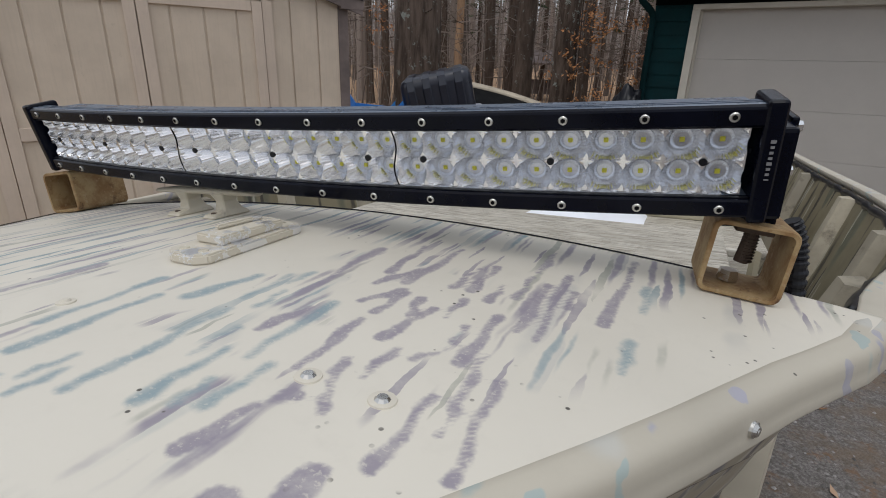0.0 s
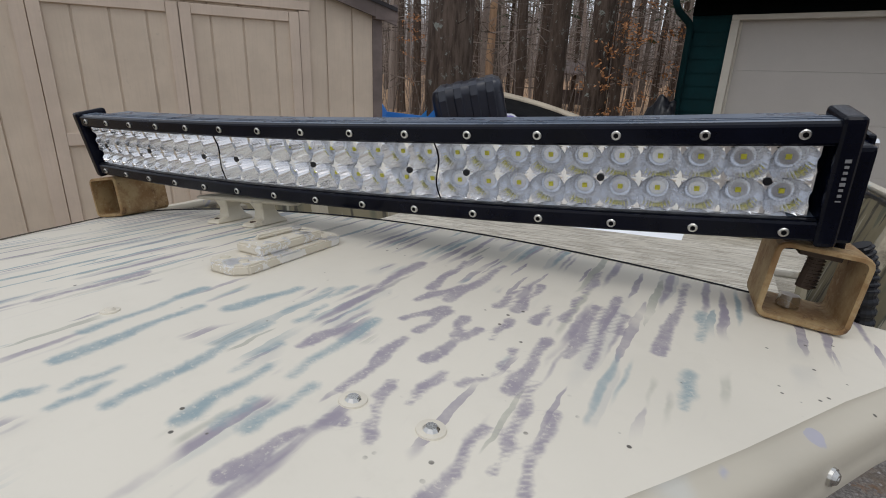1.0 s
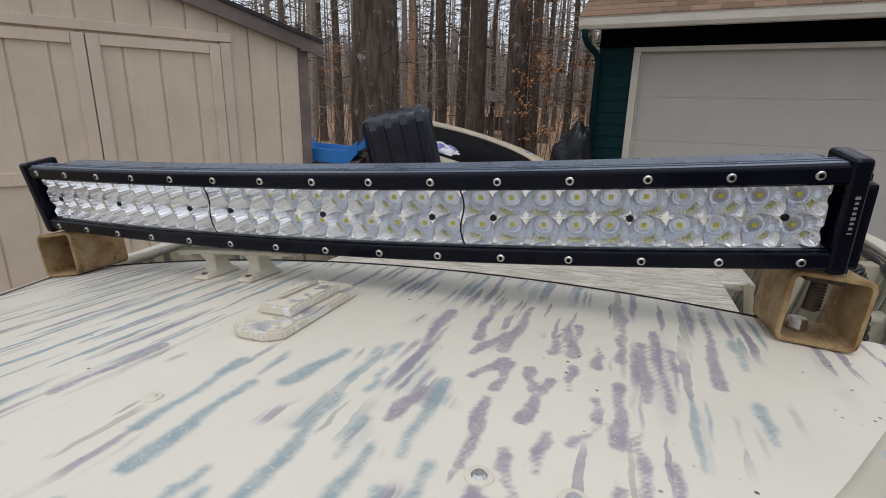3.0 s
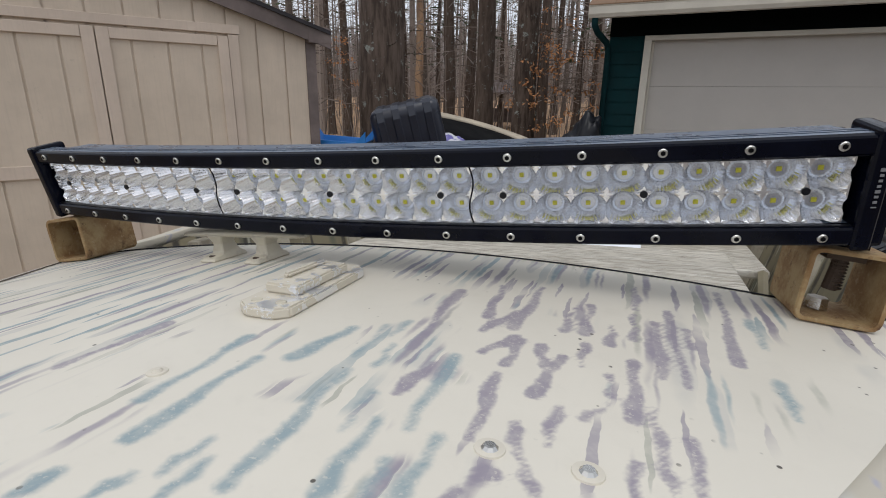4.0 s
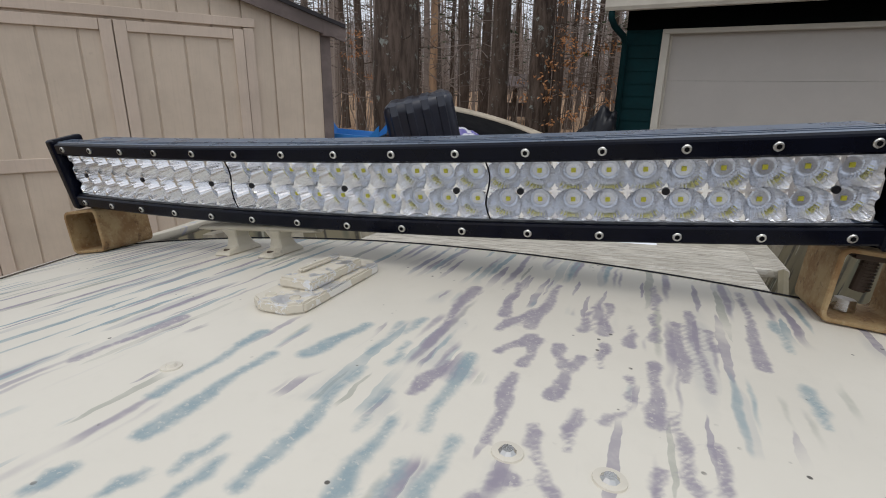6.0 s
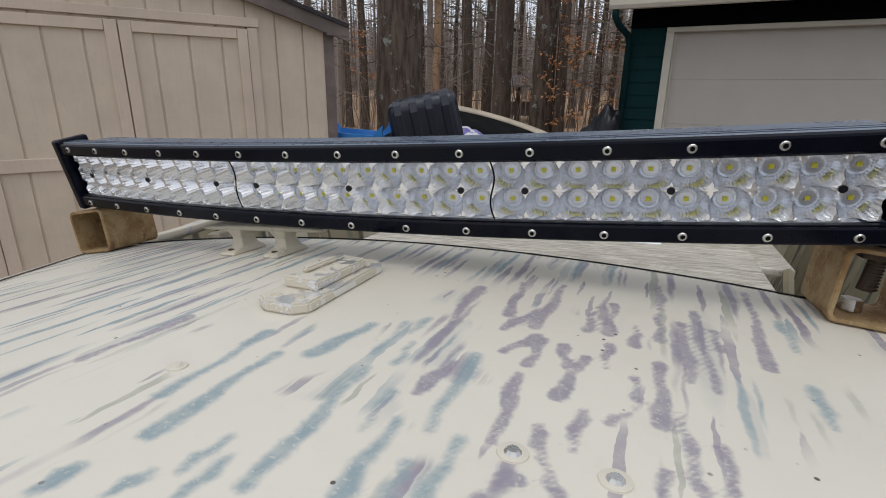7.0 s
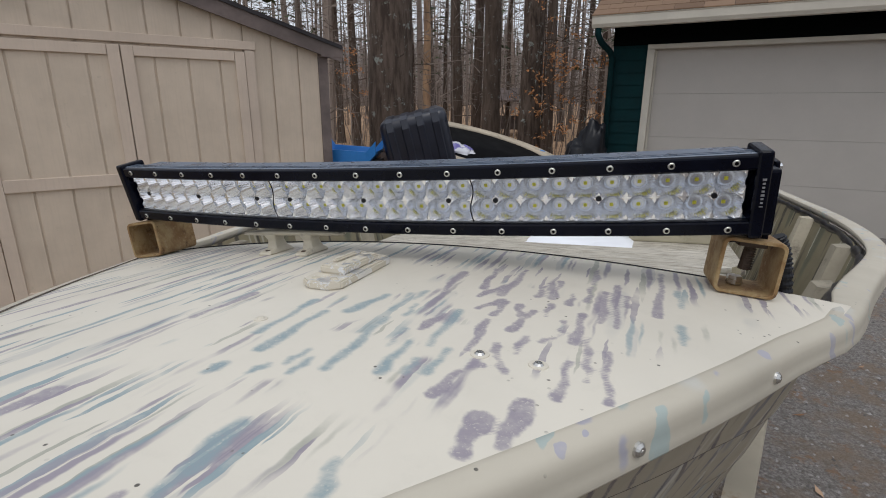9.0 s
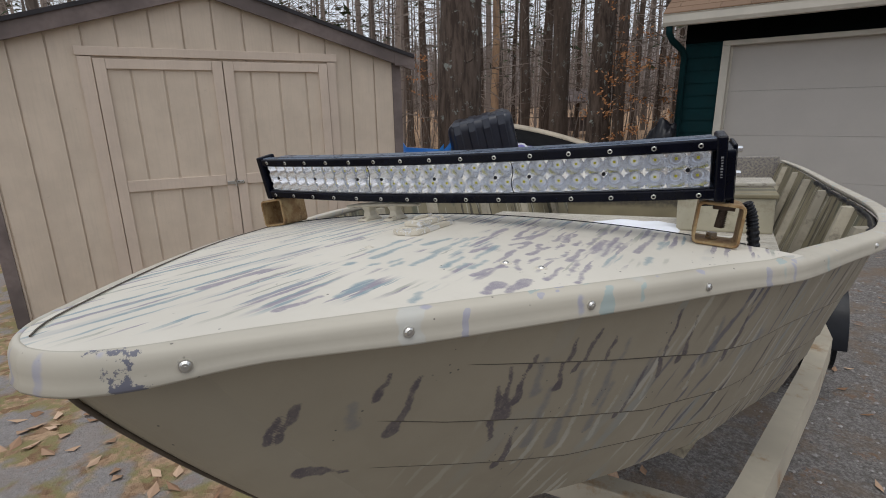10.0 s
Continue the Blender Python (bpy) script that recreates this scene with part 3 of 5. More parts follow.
def carry_dabs(me, name, rows, axes=(0, 1), taper=0.0, broad=1.0):
    """Stores at each point how far it lies inside the nearest brush dab (below nought: outside)."""
    co = np.empty(len(me.vertices) * 3)
    me.vertices.foreach_get("co", co)
    p = co.reshape(-1, 3)[:, axes]
    best = np.full(len(p), -0.02)
    for x0, y0, x1, y1, w in rows:
        way = np.array((x1 - x0, y1 - y0))
        f = np.clip(((p - (x0, y0)) @ way) / (way @ way), 0, 1)
        sway = 0.0016 * np.sin(f * 7 + x0 * 90) * np.sin(math.pi * f)
        off = p - (x0, y0) - f[:, None] * way
        off[:, 0] += sway
        best = np.maximum(best, broad * w * (1.12 + 0.35 * np.sin(f * 5 + y0 * 70)) * (1 - taper * f) - np.hypot(off[:, 0], off[:, 1]))
    me.attributes.new(name, "FLOAT", "POINT").data.foreach_set("value", best)


def make_foredeck():
    bm = bmesh.new()
    nu = 260
    rows = []
    for i in range(221):
        f = i / 220
        row = []
        for j in range(nu + 1):
            s = -1 + 2 * j / nu
            y0 = BOW + 0.006
            y = y0 + (0.43 - y0) * f
            u = AXIS + s * max(0.003, half(y) - 0.0095)
            for _ in range(3):
                y = y0 + (aft(u) - y0) * f
                u = AXIS + s * max(0.003, half(y) - 0.0095)
            row.append((u, y, -CAMBER * u * u))
        rows.append(row)
    grid(bm, rows)
    # turned-down lip along the aft edge
    for j in range(nu):
        p, q = rows[-1][j], rows[-1][j + 1]
        a, b, c, d = (bm.verts.new(v) for v in (p, q, (q[0], q[1] + 0.002, q[2] - 0.022), (p[0], p[1] + 0.002, p[2] - 0.022)))
        bm.faces.new((a, b, c, d))
    bmesh.ops.remove_doubles(bm, verts=bm.verts[:], dist=1e-5)
    deck = part("foredeck", bm, deck_paint, boat, "cream deck sheet with purple and teal dabs", smooth=True)
    carry_dabs(deck.data, "teal_dab", TEAL_DABS)
    carry_dabs(deck.data, "purple_dab", PURPLE_DABS + STARBOARD_DABS)
    # dark sealing bead at the aft edge
    bm = bmesh.new()
    tube(bm, [(u, aft(u) + 0.001, -CAMBER * u * u + 0.001) for u in (-0.42 + 0.02 * k for k in range(42))], 0.0009, 6)
    part("edge_bead", bm, black_plastic, boat, "thin black edge trim", smooth=True)


def make_port_bead():
    bm = bmesh.new()
    pts = []
    for k in range(60):
        y = -0.19 + 0.60 * k / 59
        u = AXIS - max(0.004, half(y) - 0.026)
        pts.append((u, y, -CAMBER * u * u + 0.0012))
    tube(bm, pts, 0.0008, 6)
    part("edge_bead", bm, seam_dark, boat, "thin dark edge trim", smooth=True)


def make_gunwale():
    """One rolled rim from the port quarter round the bow to the starboard quarter."""
    ys = [BOW + 0.10 * (k / 40) ** 2 for k in range(41)] + [-0.105 + 0.04 * k for k in range(1, 101)]
    line = [Vector((AXIS - half(y), y, sheer(y))) for y in ys[:0:-1]] + [Vector((AXIS + half(y), y, sheer(y))) for y in ys]
    prof = [(-0.0150, -0.0008), (-0.0138, 0.0003), (-0.010, 0.0006), (-0.005, 0.0000), (-0.0015, -0.0013), (0.0010, -0.0036), (0.0024, -0.0075), (0.0029, -0.013), (0.0028, -0.0195), (0.0044, -0.0235), (0.0034, -0.0255), (-0.006, -0.0250), (-0.012, -0.015)]
    rows = []
    for i, p in enumerate(line):
        q, r = line[max(0, i - 3)], line[min(len(line) - 1, i + 3)]
        out = Vector((r.y - q.y, q.x - r.x, 0)).normalized()
        nose = math.exp(-((p.y - BOW) / 0.05) ** 2)
        ring = []
        for o, dz in prof:
            o = o if o > 0 else o * (1 - 0.6 * nose) * (1 + 1.1 * max(0.0, min(1.0, (p.y - 0.36) / 0.14)))
            x, y = p.x + out.x * o, p.y + out.y * o
            crown = -CAMBER * (x if o < 0 else p.x) ** 2
            f = max(0.0, min(1.0, (p.y - 0.40) / 0.25))
            ring.append((x, y, crown * (1 - f) + sheer(p.y) * f + dz * (1 + 0.12 * nose - 0.20 * math.exp(-((p.y + 0.11) / 0.06) ** 2))))
        rows.append(ring)
    bm = bmesh.new()
    grid(bm, rows, closed=True, cap=True)
    part("gunwale", bm, rim_paint, boat, "rolled cream gunwale, worn and scraped at the bow", smooth=True)
    for side in (-1, 1):
        for y in (-0.150, -0.029, 0.114, 0.252, 0.72, 1.0, 1.35, 1.75):
            h = half(y)
            out = Vector((1, -(half(y + 0.004) - half(y - 0.004)) / 0.008, 0)).normalized()
            c = Vector((AXIS + side * (h + out.x * 0.0030), y + out.y * 0.0030, sheer(y) - 0.0130))
            o = Vector((side * out.x, out.y, 0))
            b2 = bmesh.new()
            rod(b2, c - o * 0.002, c + o * 0.0012, 0.0048, 0.0044, 14)
            rod(b2, c + o * 0.0012, c + o * 0.0028, 0.0040, 0.0026, 14)
            rod(b2, c + o * 0.0028, c + o * 0.0031, 0.0012, 0.0010, 8)
            part("gunwale_screw", b2, steel, boat, smooth=False)


DEEP = 0.33


def skin(y, v, proud=0.0):
    stem = BOW + 0.014 + 0.27 * v ** 1.15
    run = max(0.0, y - stem)
    yy = BOW + run * (1.15 - BOW) / (1.15 - stem) if y < 1.15 else y
    h = max(0.0, (1 - 0.17 * v) * (half(yy) - 0.022 * min(1.0, run / 0.06)) + proud * min(1.0, run / 0.02))
    return h, -0.022 - DEEP * v + (sheer(y) if y > BOW else 0.0)


def make_hull():
    """Lapped strakes down to the chine, then the bottom."""
    deep = DEEP
    # each lap climbs towards the bow: share of the side's depth at places along the boat
    laps = [[(-1, 0.0), (4, 0.0)], [(-0.2, 0.02), (0.02, 0.12), (0.08, 0.16), (0.21, 0.233), (0.36, 0.31), (1.0, 0.36), (4, 0.36)],
            [(-0.2, 0.15), (-0.024, 0.27), (0.062, 0.36), (0.19, 0.464), (0.334, 0.564), (1.0, 0.64), (4, 0.64)],
            [(-0.2, 0.38), (0.011, 0.50), (0.164, 0.65), (0.252, 0.72), (0.5, 0.80), (1.0, 0.84), (4, 0.84)], [(-1, 1.0), (4, 1.0)]]
    begins = (0.03, -0.02, 0.0, 9)
    count = 330

    def place(i, a, b, f):
        y, v = 0.0, 0.5
        for _ in range(4):
            v = between(y, a) + (between(y, b) - between(y, a)) * f
            stem = BOW + 0.014 + 0.27 * v ** 1.15
            y = stem + (0.60 * i / 300 if i <= 300 else 0.60 + (3.30 - stem) * (i - 300) / (count - 300))
        return y, v

    for side in (-1, 1):
        for a, b, begin in zip(laps, laps[1:], begins):
            bm = bmesh.new()
            rows = []
            fine = 44 if side > 0 else 8
            for k in range(fine + 1):
                row = []
                for i in range(count + 1):
                    y, v = place(i, a, b, k / fine)
                    h, z = skin(y, v, 0.004 * (k / fine) * max(0.0, min(1.0, (y - begin) / 0.10)))
                    row.append((AXIS + side * h, y, z))
                rows.append(row)
            last = [(x - side * 0.006, y, z + 0.001) for x, y, z in rows[-1]]
            grid(bm, rows + [last])
            strake = part("strake", bm, shaded_hull_paint, boat, smooth=False)
            for name, blades in (("dark_blade", DARK_BLADES), ("grey_blade", GREY_BLADES), ("pale_blade", PALE_BLADES)):
                carry_dabs(strake.data, name, blades if side > 0 else (), (1, 2), 0.6, 1.45)
            if begin < 1:
                # thin brown tube added as the line of shade under the lap
                bm = bmesh.new()
                tube(bm, [(x - side * 0.002, y, z - 0.0008) for x, y, z in rows[-1] if y > begin], [0.0004 + 0.0008 * min(1.0, (y - begin) / 0.2) for x, y, z in rows[-1] if y > begin], 5)
                part("lap_shade", bm, seam_dark, boat)
        bm = bmesh.new()
        rows = []
        for k in range(5):
            f = k / 4
            row = []
            stem = BOW + 0.014 + 0.27
            for i in range(41):
                y = stem + (3.9 - stem) * (i / 40) ** 1.8
                h, z = skin(y, 1.0, 0.0)
                row.append((AXIS + side * h * (1 - f), y, z - 0.07 * f * min(1.0, h / 0.3)))
            rows.append(row)
        grid(bm, rows)
        part("bottom", bm, shaded_hull_paint, boat)
    bm = bmesh.new()
    tube(bm, [(AXIS, BOW + 0.012 + 0.27 * (k / 12) ** 1.15, -0.024 - deep * k / 12) for k in range(13)], 0.0022, 8)
    part("stem", bm, worn_metal, boat, "worn dark stem strip", smooth=True)
    bm = bmesh.new()
    box(bm, 1.30, 0.03, 0.40, 0, 3.9, -0.24, 0.01)
    part("transom", bm, shaded_hull_paint, boat)


def make_interior():
    for side in (-1, 1):
        bm = bmesh.new()
        ys = [0.42 + 0.1 * k for k in range(35)]
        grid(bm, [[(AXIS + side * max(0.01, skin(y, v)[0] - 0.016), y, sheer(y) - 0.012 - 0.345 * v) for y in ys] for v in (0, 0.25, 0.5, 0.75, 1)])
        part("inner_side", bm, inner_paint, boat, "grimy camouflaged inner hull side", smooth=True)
        if side > 0:
            bm = bmesh.new()
            tube(bm, [(AXIS + half(y) - 0.038 - 0.006 * noise.noise((y * 9, 0, 0)), y, sheer(y) - 0.020 + 0.008 * noise.noise((y * 14, 3, 0))) for y in (0.50 + 0.03 * k for k in range(60))],
                 [0.008 + 0.006 * noise.noise((k * 0.9, 7, 0)) for k in range(60)], 6)
            part("foam_strip", bm, black_plastic, boat, "black torn trim under the gunwale", smooth=True)
        for y in (0.66, 1.02, 1.42, 1.9, 2.4, 2.9, 3.4):
            bm = bmesh.new()
            rows = []
            for v in (0.02, 0.25, 0.5, 0.75, 1.0):
                x = skin(y - 0.10 * v, v)[0] - 0.018
                z = sheer(y) - 0.012 - 0.36 * v
                rows.append([(AXIS + side * (x - d), y + e - 0.10 * v, z) for d, e in ((0, -0.026), (0.026, -0.016), (0.026, 0.016), (0, 0.026))])
            grid(bm, rows, closed=True, cap=True)
            part("rib", bm, rib_paint, boat, "pale weathered hull rib")
    bm = bmesh.new()
    grid(bm, [[(AXIS + s * (skin(y, 1.0)[0] - 0.02), y, -0.372) for s in (-1, -0.5, 0, 0.5, 1)] for y in (0.46 + 0.12 * k for k in range(29))])
    part("floor", bm, floor_paint, boat, "brushed camouflage boat floor")
    for u0, u1, y0, y1, z in ((-0.42, 0.405, 0.56, 1.16, -0.14), (-0.52, 0.50, 1.20, 1.76, -0.185), (-0.58, 0.56, 2.6, 2.95, -0.12)):
        bm = bmesh.new()
        box(bm, u1 - u0, y1 - y0, 0.018, (u0 + u1) / 2, (y0 + y1) / 2, z - 0.009, 0.005)
        bench = part("bench", bm, floor_paint, boat, "camouflage painted bench board")
        for y in (y0 + 0.03, y1 - 0.03):
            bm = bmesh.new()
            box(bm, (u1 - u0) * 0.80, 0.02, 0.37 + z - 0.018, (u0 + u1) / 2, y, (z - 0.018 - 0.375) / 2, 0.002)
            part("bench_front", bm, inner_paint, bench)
    bm = bmesh.new()
    box(bm, 0.27, 0.26, 0.11, 0.36, 1.60, -0.13, 0.006)
    seat_box = part("seat_box", bm, cream_board, boat, "cream painted box seat")
    bm = bmesh.new()
    box(bm, 0.285, 0.275, 0.012, 0.36, 1.60, -0.069, 0.003)
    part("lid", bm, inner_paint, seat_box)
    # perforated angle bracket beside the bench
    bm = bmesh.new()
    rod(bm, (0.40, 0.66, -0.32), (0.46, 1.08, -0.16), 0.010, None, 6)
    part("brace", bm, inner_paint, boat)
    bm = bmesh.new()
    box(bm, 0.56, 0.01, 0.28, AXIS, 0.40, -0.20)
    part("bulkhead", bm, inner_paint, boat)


seam_dark = plain("seam_dark", (0.11, 0.092, 0.072), 0.8)
floor_paint = streak_paint("floor_paint", (0.52, 0.48, 0.40), (((0.30, 0.27, 0.22), 0.0030, 0.045, 0.85, None), ((0.17, 0.15, 0.125), 0.0014, 0.030, 0.80, None), ((0.60, 0.57, 0.50), 0.003, 0.04, 0.7, None), ((0.24, 0.21, 0.17), 0.0016, 0.022, 0.75, None)),
                           axes=(1, 0), rough=0.65, weather=0.25, wobble=0.003)
rib_paint = plain("rib_paint", (0.36, 0.32, 0.24), 0.7, 0.0, 50, 0.3, 0.3, 0.001, dirt=(0.12, 0.10, 0.07))
cream_board = plain("cream_board", (0.45, 0.41, 0.30), 0.6, 0.0, 60, 0.15, 0.25, 0.001, dirt=(0.30, 0.26, 0.18))
rim_paint = streak_paint("rim_paint", (0.545, 0.500, 0.408), (((0.52, 0.51, 0.46), 0.016, 0.022, 0.3, None), ((0.37, 0.36, 0.42), 0.005, 0.008, 0.12, None), ((0.36, 0.43, 0.41), 0.006, 0.016, 0.14, None)),
                         wobble=0.008, weather=0.2, scrape=(1, -0.150, -0.165))
rivet_paint = plain("rivet_paint", (0.66, 0.61, 0.51), 0.5, 0.0, 150, 0.12, 0.2, 0.0006)
worn_metal = plain("worn_metal", (0.16, 0.125, 0.09), 0.6, 0.3, 60, 0.5, 0.4, 0.001)
make_foredeck()
make_port_bead()
make_gunwale()
make_hull()
make_interior()


def on_deck(u, y, lift=0.0, turn=0.0):
    """A pose on the foredeck at boat place u, y, upright to its surface."""
    return BOAT @ T(u, y, -CAMBER * u * u + lift) @ pose(0, 0, 0, 0, math.degrees(math.atan(2 * CAMBER * u)), turn)


# rivets in the deck
for u, y, r in ((0.175, 0.151, 0.0055), (0.2135, 0.153, 0.0055), (-0.003, 0.146, 0.0045)):
    bm = bmesh.new()
    rod(bm, (0, 0, -0.001), (0, 0, 0.0008), r * 1.25, r * 1.15, 22)
    rivet = part("deck_rivet", bm, rivet_paint, boat, "painted rivet in the deck", m=BOAT.inverted() @ on_deck(u, y))
    bm = bmesh.new()
    rod(bm, (0, 0, 0.0004), (0, 0, 0.0022), r * 0.75, r * 0.45, 9)
    part("rivet_head", bm, steel if u > 0.1 else rivet_paint, rivet)


# ---- the light bar ----
BAR_X = Vector((0.9976, 0.0337, 0.0600)).normalized()
BAR_Z = Vector((-0.0532, -0.1758, 0.9830))
BAR_Z = (BAR_Z - BAR_X * BAR_Z.dot(BAR_X)).normalized()
BAR_Y = BAR_Z.cross(BAR_X)
BAR_AT = Vector((-0.3387, 0.3431, 1.3201))
BAR = Matrix(((BAR_X.x, BAR_Y.x, BAR_Z.x, BAR_AT.x), (BAR_X.y, BAR_Y.y, BAR_Z.y, BAR_AT.y), (BAR_X.z, BAR_Y.z, BAR_Z.z, BAR_AT.z), (0, 0, 0, 1)))
BEND, PITCH = 2.965, 0.0255


def bent(s, d, h):
    """A place s along the bar's arc, d behind its face, h above its middle."""
    a = s / BEND
    return Vector(((BEND - d) * math.sin(a), BEND - (BEND - d) * math.cos(a), h))


def bent_pose(s, d, h):
    a = s / BEND
    return Matrix.Translation(bent(s, d, h)) @ pose(0, 0, 0, 0, 0, math.degrees(a))


def make_bar():
    bar = thing("light_bar", BAR, "curved black LED light bar with chrome reflectors on two tubes", "light bar")
    ss = [-0.388 + 0.776 * k / 48 for k in range(49)]
    # extruded housing with lengthwise grooves on top and fins behind
    prof = [(0.004, 0.0375), (0.005, 0.0384), (0.0082, 0.0386), (0.0085, 0.0345), (0.0108, 0.0345), (0.0111, 0.0385), (0.0142, 0.0383), (0.0145, 0.0345), (0.0166, 0.0345),
            (0.0169, 0.0381), (0.0215, 0.0376), (0.0225, 0.0355), (0.0240, 0.0340), (0.036, 0.0330)]
    for k in range(8):
        z = 0.031 - 0.0078 * k
        prof += [(0.060, z), (0.060, z - 0.002), (0.042, z - 0.002), (0.042, z - 0.0058)]
    prof += [(0.036, -0.036), (0.006, -0.0385), (0.004, -0.0375), (0.004, -0.0242), (0.031, -0.0242), (0.031, 0.0242), (0.004, 0.0242)]
    bm = bmesh.new()
    grid(bm, [[bent(s, d, h) for d, h in prof] for s in ss], closed=True, cap=True)
    part("housing", bm, sky_sheen_coat, bar)
    for sg in (1, -1):
        bm = bmesh.new()
        lip = [(0.004, 0.0385), (0.0008, 0.0375), (0.0, 0.036), (0.0, 0.0262), (0.0012, 0.0248), (0.008, 0.0240), (0.008, 0.036)]
        grid(bm, [[bent(s, d, sg * h) for d, h in lip] for s in ss], closed=True, cap=True)
        part("bezel", bm, black_coat, bar, "black bezel strip")
        shelf = bmesh.new()
        grid(shelf, [[bent(s, d, sg * h) for d, h in ((0.003, 0.0245), (0.003, 0.0238), (0.006, 0.0238), (0.006, 0.0245))] for s in ss], closed=True, cap=True)
        part("gasket", shelf, black_plastic, bar)
        liner = bmesh.new()
        grid(liner, [[bent(s, d, sg * h) for d, h in ((0.0065, 0.0241), (0.0065, 0.0233), (0.022, 0.0233), (0.022, 0.0241))] for s in ss[1:-1]], closed=True, cap=True)
        part("reflector_edge", liner, plating, bar)
    # bezel screws
    bm = bmesh.new()
    rod(bm, (0, 0.002, 0), (0, -0.0010, 0), 0.0033, 0.0032, 16)
    rod(bm, (0, -0.0010, 0), (0, -0.0017, 0), 0.0032, 0.0026, 16)
    first = part("bezel_screw", bm, steel, bar, m=bent_pose(-0.37, 0, 0.0317))
    dot = bmesh.new()
    rod(dot, (0, -0.0016, 0), (0, -0.0019, 0), 0.0018, None, 6)
    socket = part("hex_socket", dot, black_void, first)
    for k in range(15):
        for sg in (1, -1):
            if k == 0 and sg == 1:
                continue
            o = again("bezel_screw", first, bar, bent_pose(-0.37 + 0.74 * k / 14, 0, sg * 0.0317))
            again("hex_socket", socket, o, Matrix())
    # reflector backing, in three cast sections
    for q in range(3):
        bm = bmesh.new()
        s0 = (-15 + 10 * q) * PITCH
        grid(bm, [[bent(s0 + 0.0006 + (10 * PITCH - 0.0012) * k / 12, d, h) for d, h in ((0.0275, 0.0235), (0.0275, -0.0235), (0.0305, -0.0235), (0.0305, 0.0235))] for k in range(13)], closed=True, cap=True)
        part("reflector_back", bm, black_void, bar)
    # one cell: a chromed bowl with a ribbed lens and its chip
    first = None
    for k in range(30):
        for row in (0, 1):
            m = bent_pose((k - 14.5) * PITCH, 0.0075, 0.0116 if row == 0 else -0.0116)
            if first is None:
                first = part("reflector_cell", *cell_mesh(), bar, "bright chromed reflector cell", smooth=False, m=m)
                b2 = bmesh.new()
                lens_mesh(b2)
                lens = part("led_lens", b2, lens_clear, first, "clear ribbed lens", smooth=False)
                b3 = bmesh.new()
                box(b3, 0.0034, 0.0008, 0.0034, 0, 0.0137, 0, 0.0003)
                chip = part("led_chip", b3, chip_yellow, first, "yellow LED chip")
            else:
                o = again("reflector_cell", first, bar, m)
                again("led_lens", lens, o, Matrix())
                again("led_chip", chip, o, Matrix())
    # dark screws between the rows, and the seams of the sections
    for k in (-14, -10, -6, -4, 0, 4, 6, 10, 14):
        bm = bmesh.new()
        rod(bm, (0, 0.006, 0), (0, 0.0012, 0), 0.0029, 0.0027, 14)
        part("reflector_screw", bm, black_plastic, bar, m=bent_pose(k * PITCH, 0.0045, 0))
    for k in (-5, 5):
        bm = bmesh.new()
        pts = [bent(k * PITCH + 0.0022 * math.sin(h * 140), 0.0070, h) for h in (-0.0235 + 0.047 * i / 20 for i in range(21))]
        tube(bm, pts, 0.0007, 5)
        part("section_seam", bm, black_void, bar)
    for side in (-1, 1):
        bar_end(bar, side)


def cell_mesh():
    """A chromed faceted paraboloid, cut square, so that its edges stand up in scallops."""
    bm = bmesh.new()
    w, h, n, deep = PITCH / 2, 0.0116, 32, 0.0235
    rows = []
    for f in (1.0, 0.925, 0.85, 0.775, 0.70, 0.62):
        ring = []
        for k in range(n):
            a = 2 * math.pi * k / n
            for q in (math.atan2(h, w), math.pi - math.atan2(h, w), math.pi + math.atan2(h, w), 2 * math.pi - math.atan2(h, w)):
                a = q if abs(a - q) < math.pi / n else a
            c, s = math.cos(a), math.sin(a)
            sq = min(w / max(1e-6, abs(c)), h / max(1e-6, abs(s)))
            r = sq + (0.0080 - sq) * (1 - f) / 0.38
            ring.append((c * r, max(-0.0006, deep * (1 - (r / 0.0136) ** 2)), s * r))
        rows.append(ring)
    grid(bm, rows, closed=True)
    bm.faces.new([bm.verts.new((p[0], p[1] + 0.0005, p[2])) for p in rows[-1]])
    return bm, plating


def lens_mesh(bm):
    """A low clear dome, ringed by small ribs."""
    n = 48
    rows = []
    for r, d in ((0.0081, 0.0160), (0.0078, 0.0153), (0.0069, 0.0145), (0.0060, 0.0147), (0.0052, 0.0141), (0.0030, 0.0141), (0.0005, 0.0141)):
        rows.append([(r * math.cos(2 * math.pi * k / n), d - (0.0004 if k % 2 and 0.0055 < r < 0.0082 else 0), r * math.sin(2 * math.pi * k / n)) for k in range(n)])
    grid(bm, rows, closed=True, cap=True)


